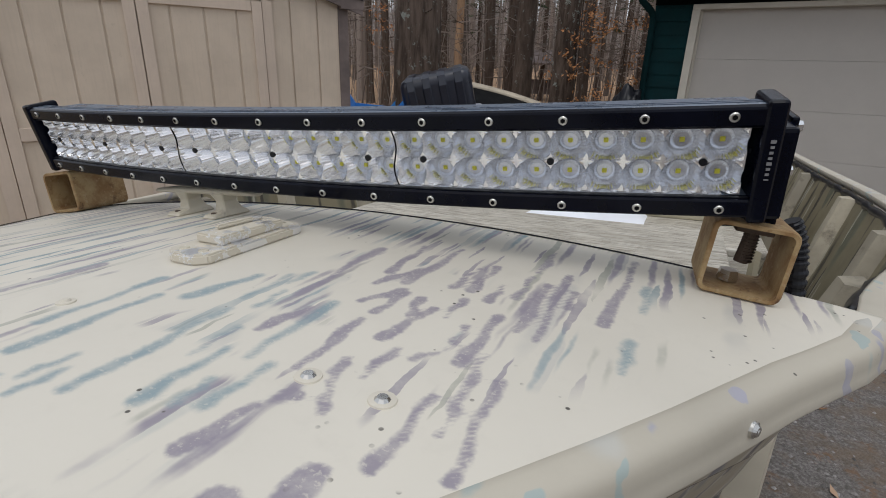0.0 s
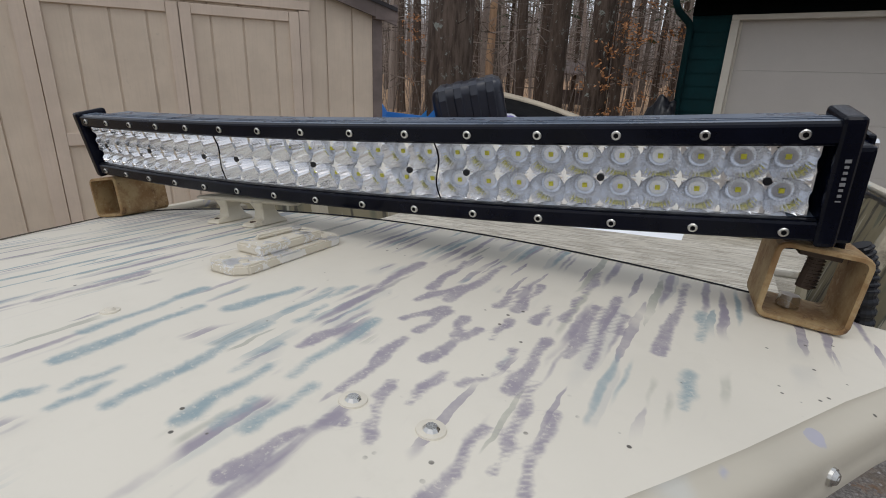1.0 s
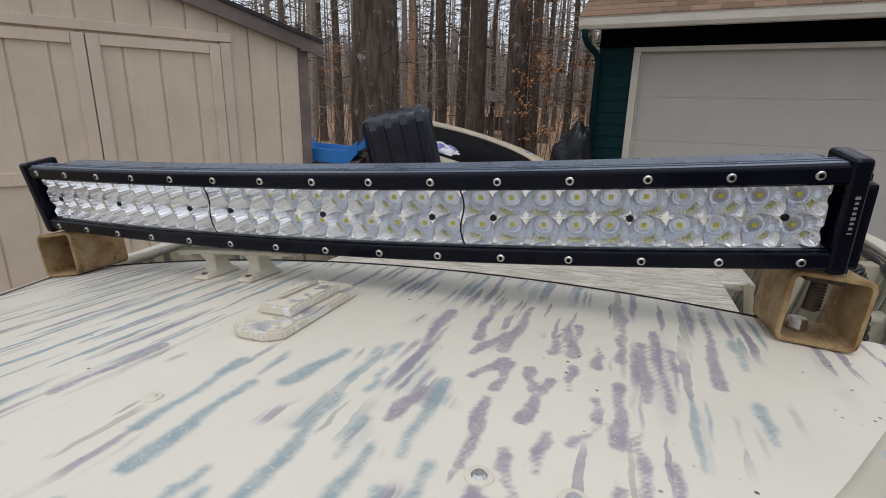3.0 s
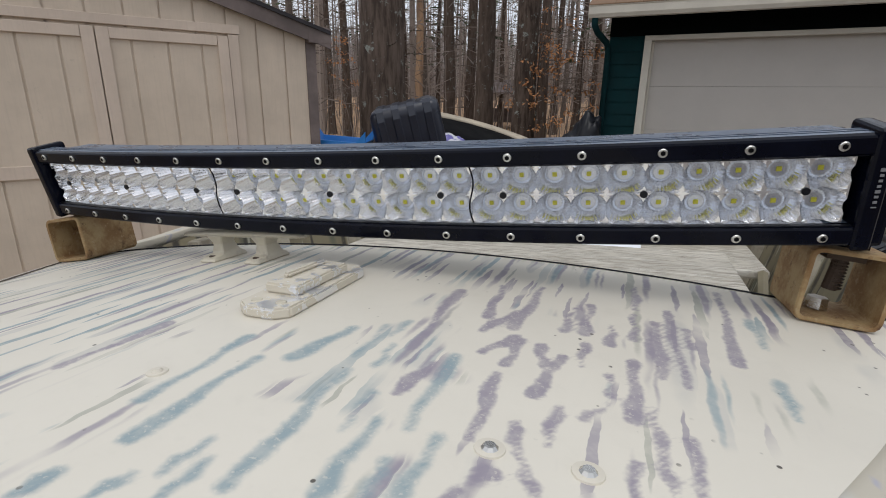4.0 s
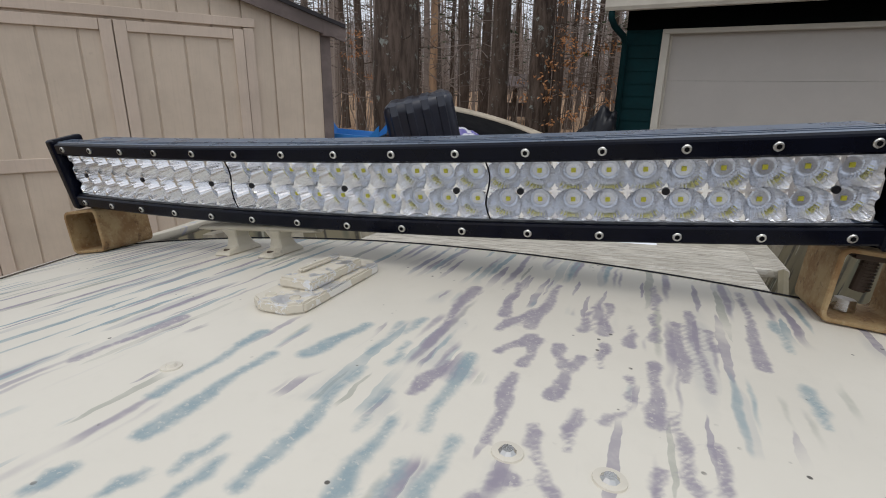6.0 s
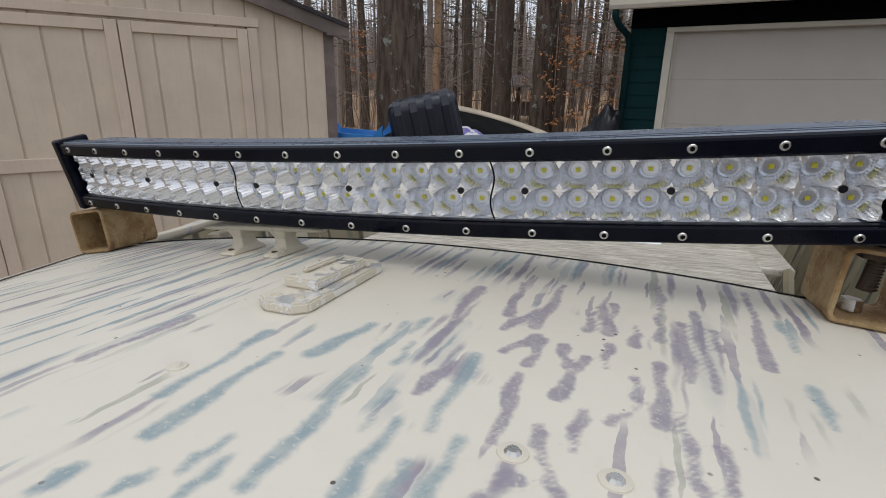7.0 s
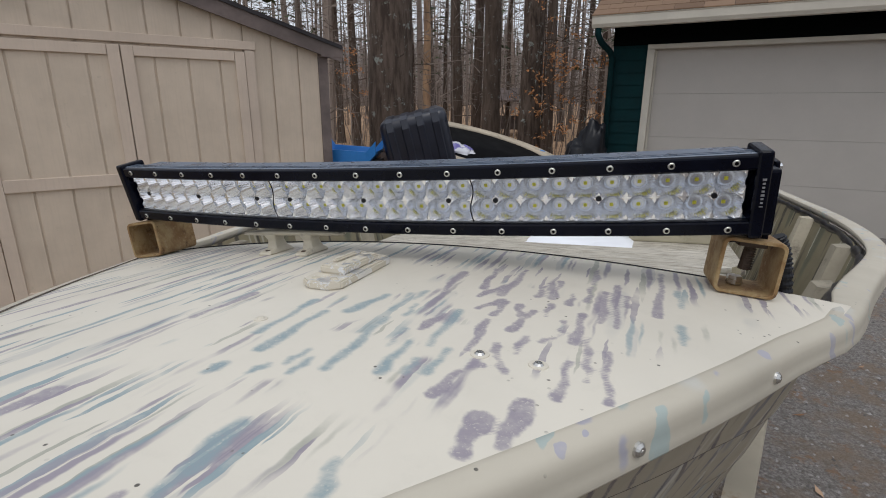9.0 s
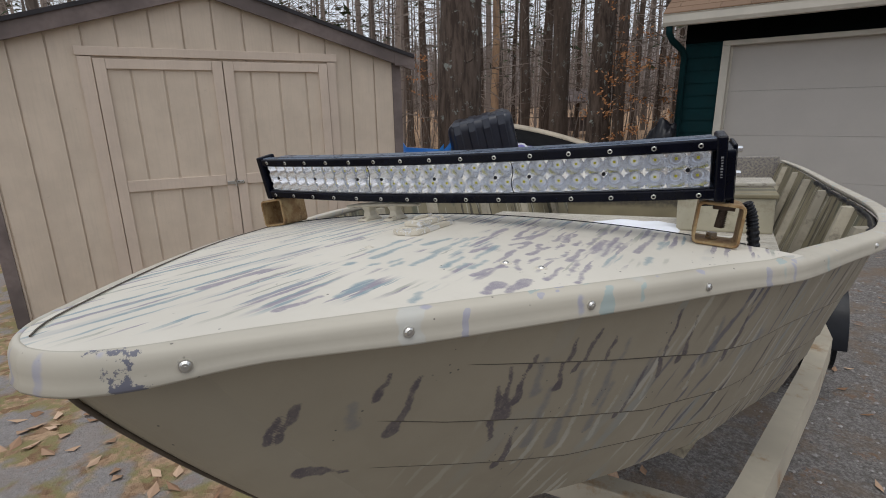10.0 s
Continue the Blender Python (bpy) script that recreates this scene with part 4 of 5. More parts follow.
def bar_end(bar, side):
    bm = bmesh.new()
    s = side * 0.392
    m = bent_pose(s, 0, 0)
    box(bm, 0.0125, 0.036, 0.0835, side * 0.0015, 0.0160, 0.0, 0.004, m, 3)
    box(bm, 0.0085, 0.030, 0.066, side * 0.0010, 0.0450, -0.003, 0.003, m)
    cap = part("end_cap", bm, black_coat, bar, "black end cap")
    # mounting arm: a plate beside the cap, with a foot turned under the bar
    bm = bmesh.new()
    box(bm, 0.005, 0.036, 0.080, side * 0.0195, 0.040, -0.015, 0.002, m)
    box(bm, 0.0125, 0.050, 0.064, side * 0.0125, 0.032, -0.010, 0.003, m)
    box(bm, 0.034, 0.036, 0.005, side * 0.001, 0.040, -0.0525, 0.002, m)
    arm = part("mount_bracket", bm, black_coat, bar, "black steel mounting bracket")
    for z, r in ((0.014, 0.0045), (-0.018, 0.0045)):
        bm = bmesh.new()
        rod(bm, m @ Vector((side * 0.0215, 0.040, z)), m @ Vector((side * 0.024, 0.040, z)), r * 1.4, None, 16)
        rod(bm, m @ Vector((side * 0.024, 0.040, z)), m @ Vector((side * 0.0295, 0.040, z)), r, r * 0.85, 6)
        part("bracket_bolt", bm, chrome, arm, "bright hex bolt")
    if side > 0:
        # the maker's mark, as plain bars reading upwards
        for i, (w, h, o) in enumerate(((0.0035, 0.0050, 0), (0.0028, 0.0036, 0), (0.0028, 0.0036, 0), (0.0028, 0.0036, 0), (0.0035, 0.0046, 0), (0.0028, 0.0036, 0), (0.0028, 0.0036, 0), (0.0012, 0.0046, 0))):
            bm = bmesh.new()
            box(bm, h * 0.62, 0.0005, w * 0.6, 0.0018, -0.0022, 0.016 - 0.0036 * i, 0, m)
            part("maker_mark", bm, pale_ink, cap)


pale_ink = plain("pale_ink", (0.24, 0.24, 0.25), 0.5)
make_bar()


# ---- rusty square tubes under the bar's ends ----
def square_tube(m, length, w, label, bolt):
    t = thing("square_tube", m, label, "steel tube", "tubes under the light bar")
    o, i = w / 2, w / 2 - 0.0036
    bm = bmesh.new()

    def ring(r, c, y):
        pts = []
        for qx, qz in ((1, 1), (-1, 1), (-1, -1), (1, -1)):
            for k in range(4):
                a = math.atan2(qz, qx) - math.pi / 4 + math.pi / 2 * k / 3
                pts.append((qx * (r - c) + c * math.cos(a), y, qz * (r - c) + c * math.sin(a) + o))
        return pts

    grid(bm, [ring(i, 0.004, 0.0), ring(o - 0.001, 0.006, -0.0), ring(o, 0.007, 0.0012), ring(o, 0.007, length - 0.0012), ring(o - 0.001, 0.006, length), ring(i, 0.004, length), ring(i, 0.004, 0.0)], closed=True)
    part("tube", bm, rust_paint, t, smooth=False)
    if bolt:
        bm = bmesh.new()
        box(bm, 0.026, 0.016, 0.006, 0.004, length * 0.55, w - 0.0085, 0.001)
        rod(bm, (0.004, length * 0.55, w - 0.011), (0.002, length * 0.55, w - 0.036), 0.0052, None, 12)
        for k in range(9):
            z = w - 0.014 - 0.0025 * k
            rod(bm, (0.004, length * 0.55, z), (0.004, length * 0.55, z - 0.0012), 0.0062, 0.0052, 12)
        part("bolt", bm, rust_dark, t, "rusty threaded bolt through its top")
        bm = bmesh.new()
        rod(bm, (-0.004, length * 0.5, 0.0045), (-0.004, length * 0.5, 0.013), 0.008, 0.007, 6)
        part("nut", bm, steel, t, "dull steel nut")
    return t


square_tube(on_deck(0.363, 0.398, 0.001, 4), 0.058, 0.056, "rusty tan square steel tube standing on the deck", True)
square_tube(on_deck(-0.412, 0.362, 0.001, 7), 0.072, 0.053, "rusty tan square steel tube lying on the deck edge", False)


# ---- cleat, chock and cable on the deck ----
def make_cleat():
    c = thing("cleat", on_deck(-0.145, 0.367, 0.0, 0), "cream painted metal bow cleat bolted to the deck", "cleat")
    bm = bmesh.new()
    rows = []
    for k in range(15):
        x = -0.076 + 0.152 * k / 14
        f = abs(x) / 0.076
        w, h, z = 0.011 * (1 - 0.45 * f ** 2), 0.0045 * (1 - 0.5 * f ** 3), 0.0265 - 0.002 * f ** 2
        rows.append([(x, w * math.cos(a), z + h * math.sin(a)) for a in (2 * math.pi * j / 10 for j in range(10))])
    grid(bm, rows, closed=True, cap=True)
    part("horn", bm, cream_metal, c, smooth=True)
    for x in (-0.030, 0.026):
        bm = bmesh.new()
        rows = [[(x + sx * a, y + sy * b, z) for sx, sy in ((-1, -1), (1, -1), (1, 1), (-1, 1))] for z, a, b, y in
                ((0.0, 0.010, 0.024, 0.0), (0.0035, 0.009, 0.022, 0.0), (0.007, 0.0075, 0.012, 0.004), (0.016, 0.006, 0.009, 0.002), (0.025, 0.010, 0.011, 0.0))]
        grid(bm, rows, closed=True, cap=True)
        bmesh.ops.bevel(bm, geom=bm.edges[:], offset=0.0012, segments=1, affect="EDGES")
        leg = part("leg", bm, cream_metal, c)
        bm = bmesh.new()
        rod(bm, (x, -0.015, 0.003), (x, -0.015, 0.0055), 0.0045, 0.0035, 10)
        part("screw", bm, rust_dark, leg)


def make_chock():
    """A stepped cast plate with screw holes."""
    c = thing("deck_plate", on_deck(-0.010, 0.285, 0.0, 2), "chipped cream and chrome stepped deck fitting", "deck fitting")
    def slab(pts, z0, z1, mat, name, parent, label="", b=0.0015):
        bm = bmesh.new()
        lo, hi = ([bm.verts.new((x, y, z)) for x, y in pts] for z in (z0, z1))
        bm.faces.new(lo[::-1]), bm.faces.new(hi)
        for i in range(len(pts)):
            j = (i + 1) % len(pts)
            bm.faces.new((lo[i], lo[j], hi[j], hi[i]))
        bmesh.ops.bevel(bm, geom=bm.edges[:], offset=b, segments=2, affect="EDGES")
        return part(name, bm, mat, parent, label)
    base = slab([(-0.022, -0.050), (-0.010, -0.059), (0.012, -0.060), (0.022, -0.052), (0.022, 0.050), (0.012, 0.060), (-0.012, 0.060), (-0.022, 0.050)], 0.0, 0.0078, chipped, "base", c)
    slab([(-0.016, -0.030), (0.014, -0.032), (0.015, 0.036), (-0.010, 0.040)], 0.0078, 0.0155, chipped, "upper_step", c)
    slab([(-0.010, -0.016), (-0.004, -0.018), (-0.001, 0.030), (-0.007, 0.031)], 0.0155, 0.0195, chipped, "ridge", c)
    for x, y in ((-0.010, -0.046), (0.010, -0.046), (0.0, 0.050)):
        bm = bmesh.new()
        rod(bm, (x, y, 0.0073), (x, y, 0.0086), 0.0042, 0.0036, 14)
        part("screw_hole", bm, cream_metal, base)


cream_metal = plain("cream_metal", (0.58, 0.53, 0.42), 0.45, 0.1, 80, 0.2, 0.25, 0.001, dirt=(0.28, 0.25, 0.21))
n = Nodes("chipped_plating")
bare = n.step(n.noise(70, 5, 0.6), 0.535, 0.565)
n.bump(n.noise(90, 4), 0.3, 0.0008)
chipped = n.done(n.mix(bare, (0.62, 0.57, 0.47), (0.80, 0.80, 0.80)), n.mix(bare, (0.5, 0.5, 0.5), (0.28, 0.28, 0.28)), n.sums("MULTIPLY", bare, 0.8))
make_cleat()
make_chock()

# corrugated conduit from the bar's end down behind the tube
loom = thing("cable_conduit", BOAT, "black corrugated cable conduit hanging from the light bar", "cable conduit")
path = [Vector(p) for p in ((0.396, 0.450, 0.030), (0.403, 0.452, 0.014), (0.406, 0.450, -0.005), (0.410, 0.456, -0.04), (0.412, 0.470, -0.09), (0.405, 0.50, -0.17), (0.38, 0.54, -0.27))]
bm = bmesh.new()
pts, rad = [], []
for i in range(len(path) - 1):
    for k in range(16):
        pts.append(path[i].lerp(path[i + 1], k / 16))
        rad.append(0.0080 if (k // 2) % 2 else 0.0067)
tube(bm, pts, rad, 14)
part("conduit", bm, black_plastic, loom)


# ---- trailer ----
def make_trailer():
    t = thing("boat_trailer", BOAT, "rusty cream steel boat trailer under the hull", "trailer")
    for side in (-1, 1):
        bm = bmesh.new()
        rows = []
        for u, y in ((0.05, -0.62), (0.24, 0.1), (0.46, 0.85), (0.645, 1.6), (0.72, 1.95), (0.72, 3.9)):
            rows.append([(side * (u + a), y, -0.70 + b) for a, b in ((-0.03, -0.045), (0.03, -0.045), (0.03, 0.045), (-0.03, 0.045))])
        grid(bm, rows, closed=True, cap=True)
        part("side_rail", bm, trailer_paint, t, "cream rail with rust patches")
        bm = bmesh.new()
        rod(bm, (side * 0.73, 2.8, -0.90), (side * 0.88, 2.8, -0.90), 0.235, None, 36)
        bmesh.ops.bevel(bm, geom=[e for e in bm.edges if len(e.link_faces) == 2 and e.calc_face_angle(0) > 1], offset=0.03, segments=3, affect="EDGES")
        wheel = part("wheel", bm, black_plastic, t, "black rubber tyre")
        bm = bmesh.new()
        rod(bm, (side * 0.82, 2.8, -0.90), (side * 0.885, 2.8, -0.90), 0.13, 0.115, 24)
        part("rim", bm, steel, wheel)
        bm = bmesh.new()
        grid(bm, [[(side * x, 2.8 + 0.30 * math.cos(a), -0.90 + 0.30 * math.sin(a)) for a in (math.pi * k / 14 for k in range(15))] for x in (0.71, 0.90)])
        part("fender", bm, black_plastic, t, "black fender", smooth=True)
        bm = bmesh.new()
        box(bm, 0.09, 2.6, 0.05, side * 0.30, 2.0, -0.46, 0.008)
        part("bunk", bm, weathered, t)
    for y in (0.75, 2.8, 3.7):
        bm = bmesh.new()
        box(bm, 0.80 if y < 1 else 1.4, 0.06, 0.06, 0, y, -0.70, 0.006)
        part("cross_member", bm, trailer_paint, t)
    bm = bmesh.new()
    box(bm, 0.08, 1.2, 0.08, 0, -0.35, -0.70, 0.008)
    part("tongue", bm, trailer_paint, t)
    bm = bmesh.new()
    rod(bm, (0, -0.8, -0.7), (0, -0.8, -1.24), 0.03, None, 12)
    part("jack_stand", bm, steel, t)


trailer_paint = plain("trailer_paint", (0.55, 0.49, 0.38), 0.6, 0.0, 25, 0.2, 0.3, 0.001, dirt=(0.33, 0.17, 0.05))
make_trailer()


# ---- things in the boat ----
snow = bmesh.new()
rows = []
for i in range(17):
    row = []
    for j in range(25):
        x, y = -0.08 + 0.32 * j / 24, 1.22 + 0.40 * i / 16
        e = max(0.0, 1 - ((x - 0.08) / 0.16) ** 4 - ((y - 1.42) / 0.20) ** 4) ** 0.5
        row.append((x, y, -0.186 + 0.010 * e + 0.018 * e * noise.noise((x * 14, y * 14, 2))))
    rows.append(row)
grid(snow, rows)
snow_ob = part("snow_patch", snow, plain("snow", (0.86, 0.88, 0.92), 0.7, 0.0, 60, 0.05, 0.3, 0.003), smooth=True, m=BOAT)
tagged(snow_ob, "patch of old white snow lying on a bench in the boat", "snow")


# ---- the second boat behind, with a black box in it ----
BOAT2 = T(-1.72, 5.0, 1.02) @ pose(0, 0, 0, 16, 14, 18)


def make_second_boat():
    b = thing("skiff", BOAT2, "tan boat with a wide rolled rim and inside coloured black for its shade", "boat")

    def ring(f, z, n=64):
        pts = []
        for k in range(n):
            a = 2 * math.pi * k / n
            c, s = math.cos(a), math.sin(a)
            pts.append((1.0 * f * c * (1 - 0.06 * s * s), 0.55 * f * math.copysign(abs(s) ** 0.85, s), z))
        return pts

    bm = bmesh.new()
    grid(bm, [ring(0.80, -0.03), ring(0.80, 0.0), ring(0.83, 0.012), ring(0.99, 0.010), ring(1.02, -0.02), ring(1.02, -0.07), ring(1.0, -0.075), ring(0.98, -0.03), ring(0.80, -0.03)], closed=True)
    part("rim", bm, tan_hull, b, "wide tan rim", smooth=True)
    bm = bmesh.new()
    grid(bm, [ring(1.0, -0.05), ring(0.97, -0.25), ring(0.88, -0.5), ring(0.6, -0.62), ring(0.05, -0.66)], closed=True, cap=True)
    part("hull", bm, tan_hull, b, smooth=True)
    # the deep shade inside is put into the colour: black all over
    bm = bmesh.new()
    grid(bm, [ring(0.905, -0.01), ring(0.90, -0.25), ring(0.82, -0.46), ring(0.5, -0.55), ring(0.04, -0.56)], closed=True, cap=True)
    part("inner_hull", bm, black_void, b, "inside coloured black for its shade", smooth=True)
    # black sheet added below the rim, standing for the shaded hollow
    bm = bmesh.new()
    grid(bm, [ring(0.905, -0.075), ring(0.5, -0.085), ring(0.04, -0.09)], closed=True, cap=True)
    part("shade_sheet", bm, black_void, b, "black sheet added for the shade inside")
    bm = bmesh.new()
    box(bm, 0.055, 0.028, 0.002, 0.70, 0.345, 0.014)
    part("tape", bm, blue_sheet, b, "strip of blue tape")
    bm = bmesh.new()
    for x in (-0.6, 0.6):
        box(bm, 0.12, 0.8, 0.12, x, 0, -0.62)
    part("stand", bm, weathered, b)
    m = BOAT2.inverted()
    for x, y in ((-2.3, 4.8), (-2.4, 5.1), (-1.2, 5.0), (-1.3, 5.4)):
        bm = bmesh.new()
        rod(bm, m @ Vector((x, y, -0.12)), m @ Vector((x, y, 0.62)), 0.05, None, 8)
        part("prop", bm, weathered, b)


tan_hull = plain("tan_hull", (0.47, 0.40, 0.30), 0.55, 0.0, 30, 0.15, 0.25, 0.001, dirt=(0.25, 0.21, 0.15))
make_second_boat()


def make_tote():
    m = T(-2.04, 4.42, 0.66) @ pose(0, 0, 0, 4, -6, 22) @ Matrix(((1.14, 0, -0.26, 0), (0, 1, 0, 0), (0, 0, 1, 0), (0, 0, 0, 1)))
    t = thing("storage_box", m, "black ribbed plastic box standing tilted in the skiff", "storage box")
    bm = bmesh.new()
    box(bm, 0.56, 0.42, 0.70, 0, 0, 0.35, 0.09, segments=4)
    part("shell", bm, tote_plastic, t, smooth=True)
    for x in (-0.19, -0.065, 0.06, 0.185):
        bm = bmesh.new()
        prof = [(-0.215, 0.02), (-0.215, 0.60), (-0.19, 0.68), (-0.13, 0.708), (0.13, 0.708), (0.19, 0.68), (0.215, 0.60), (0.215, 0.02)]
        rows = [[(x + dx, y * s, z * (1 if s > 1 else 0.995)) for y, z in prof] for dx, s in ((-0.035, 0.99), (-0.025, 1.04), (0.025, 1.04), (0.035, 0.99))]
        grid(bm, rows)
        part("rib", bm, tote_plastic, t, smooth=False)


make_tote()

# a blue plastic sled on a stack of timber, by the shed's corner
sled = thing("plastic_sled", T(-2.75, 4.12, 0.93) @ pose(0, 0, 0, 0, 4, 20), "bright blue plastic sled lying on a timber stack", "sled")
bm = bmesh.new()
rows = [[(x, y, z + (0.10 if abs(x) > 0.27 else 0.0)) for y, z in ((-0.25, 0.10), (-0.22, 0.0), (0.22, 0.0), (0.25, 0.10), (0.28, 0.10), (0.25, -0.02), (-0.25, -0.02), (-0.28, 0.10))] for x in (-0.30, -0.22, 0.0, 0.2, 0.28)]
grid(bm, rows, closed=True, cap=True)
part("tray", bm, blue_sheet, sled)
stack = thing("timber_stack", T(-2.75, 4.12, -0.10) @ pose(0, 0, 0, 0, 0, 20), "stack of weathered brown boards", "timber")
for k in range(8):
    for j in range(2):
        bm = bmesh.new()
        box(bm, 0.55, 0.2, 0.12, 0.02 * (k % 3), -0.11 + 0.22 * j, 0.064 + 0.128 * k, 0.006)
        part("board", bm, weathered, stack)

# a weathered crate with a pale lid behind the skiff's bow
crate = thing("wooden_crate", T(-2.62, 4.95, 0.35) @ pose(0, 0, 0, 0, 0, 24), "weathered grey-brown wooden crate with a pale lid", "crate")
for k in range(5):
    bm = bmesh.new()
    box(bm, 0.42, 0.34, 0.140, 0, 0, 0.07 + 0.150 * k, 0.006)
    part("board", bm, weathered, crate)
bm = bmesh.new()
box(bm, 0.24, 0.30, 0.03, 0.05, -0.02, 0.765, 0.004)
part("lid", bm, white_trim, crate, "pale board lid")
bm = bmesh.new()
box(bm, 0.5, 0.42, 0.45, 0, 0, -0.225, 0.01)
part("plinth", bm, weathered, crate)

# a crumpled bag on the black sheet in the skiff
bag = bmesh.new()
bmesh.ops.create_icosphere(bag, subdivisions=4, radius=1.0)
for v in bag.verts:
    p = v.co.copy()
    k = 1 + 0.22 * noise.noise(p * 2.2) + 0.12 * noise.noise(p * 6)
    v.co = Vector((p.x * 0.20 * k, p.y * 0.14 * k, max(-0.02, p.z * 0.085 * k)))
n = Nodes("bag_film")
bag_film = n.done(n.mix(n.step(n.noise(9, 2), 0.46, 0.52), (0.16, 0.14, 0.42), (0.66, 0.66, 0.70)), 0.35)
tagged(part("plastic_bag", bag, bag_film, smooth=True, m=BOAT2 @ T(-0.22, -0.20, -0.045)), "crumpled purple and white plastic bag in the skiff", "bag")

# a low open shelter among the far trees
hut = thing("woodland_shelter", T(-5.6, 21.5, ground_height(-5.6, 21.5) - 0.1) @ pose(0, 0, 0, 0, 0, 15), "small dark open wooden shelter among the trees", "shelter")
for side in (-1, 1):
    bm = bmesh.new()
    grid(bm, [[(x, 0, 2.05), (x, side * 1.0, 1.55), (x, side * 1.0, 1.49), (x, 0, 1.99)] for x in (-1.1, 1.1)], closed=True, cap=True)
    part("roof", bm, weathered, hut)
    for x in (-0.95, 0.95):
        bm = bmesh.new()
        box(bm, 0.10, 0.10, 1.9, x, side * 0.85, 0.6, 0.01)
        part("post", bm, weathered, hut)
bm = bmesh.new()
box(bm, 1.9, 0.06, 0.6, 0, 0.85, 0.6, 0.01)
part("back_wall", bm, weathered, hut)

# black sheet bundled against the garage's corner
bundle = bmesh.new()
bmesh.ops.create_icosphere(bundle, subdivisions=4, radius=1.0)
for v in bundle.verts:
    p = v.co.copy()
    k = 1 + 0.14 * noise.noise(p * 2.0) + 0.06 * noise.noise(p * 5)
    v.co = Vector((p.x * 0.26 * k + 0.12 * max(0, p.z), p.y * 0.22 * k, (p.z + 1) * 0.62 * k if p.z > -0.9 else 0))
tagged(part("black_tarp", bundle, black_plastic, smooth=True, m=T(-0.85, 6.70, 0.0)), "bundled black plastic sheet beside the garage corner", "tarp")


# ---- the woods ----
n = Nodes("bark")
grain = n.noise(16, 6, 0.65, n.spread((1, 1, 0.16)))
col = n.mix(n.step(grain, 0.35, 0.65), (0.048, 0.034, 0.027), (0.140, 0.104, 0.083))
col = n.mix(n.step(n.noise(7, 5, 0.75), 0.585, 0.64), col, (0.27, 0.29, 0.26))
tone = n.chance()
col = n.mix(n.sums("MULTIPLY", tone, 0.55), col, (0.10, 0.075, 0.06))
n.bump(grain, 0.9, 0.03)
bark = n.done(col, 0.95, 0.0, 0.2)
n = Nodes("bare_bark")
bare_bark = n.done(n.mix(n.step(n.noise(6, 4, 0.6, n.spread((1, 1, 0.2))), 0.4, 0.7), (0.42, 0.27, 0.16), (0.20, 0.13, 0.09)), 0.85)
n = Nodes("far_bark")
far_bark = n.done(n.mix(n.island(), (0.10, 0.082, 0.070), (0.33, 0.275, 0.24)), 0.95, 0.0, 0.1)
n = Nodes("pine_needles")
needles = n.done(n.mix(n.island(), (0.025, 0.042, 0.02), (0.075, 0.095, 0.05)), 0.8, 0.0, 0.2)
n = Nodes("dry_leaves")
dry_leaf = n.done(n.mix(n.island(), (0.36, 0.15, 0.055), (0.52, 0.27, 0.13)), 0.8, 0.0, 0.2)
n = Nodes("fallen_leaves")
fallen = n.done(n.mix(n.island(), (0.25, 0.14, 0.08), (0.60, 0.42, 0.29)), 0.75, 0.0, 0.3)


def blade(bm, p, d, side, length, width):
    """One small leaf, folded along its middle."""
    up = d.cross(side)
    q = [bm.verts.new(v) for v in (p - d * length * 0.5, p + side * width * 0.9 + up * width * 0.3, p + d * length * 0.5, p - side * width * 0.9 + up * width * 0.3)]
    bm.faces.new((q[0], q[1], q[2]))
    bm.faces.new((q[0], q[2], q[3]))


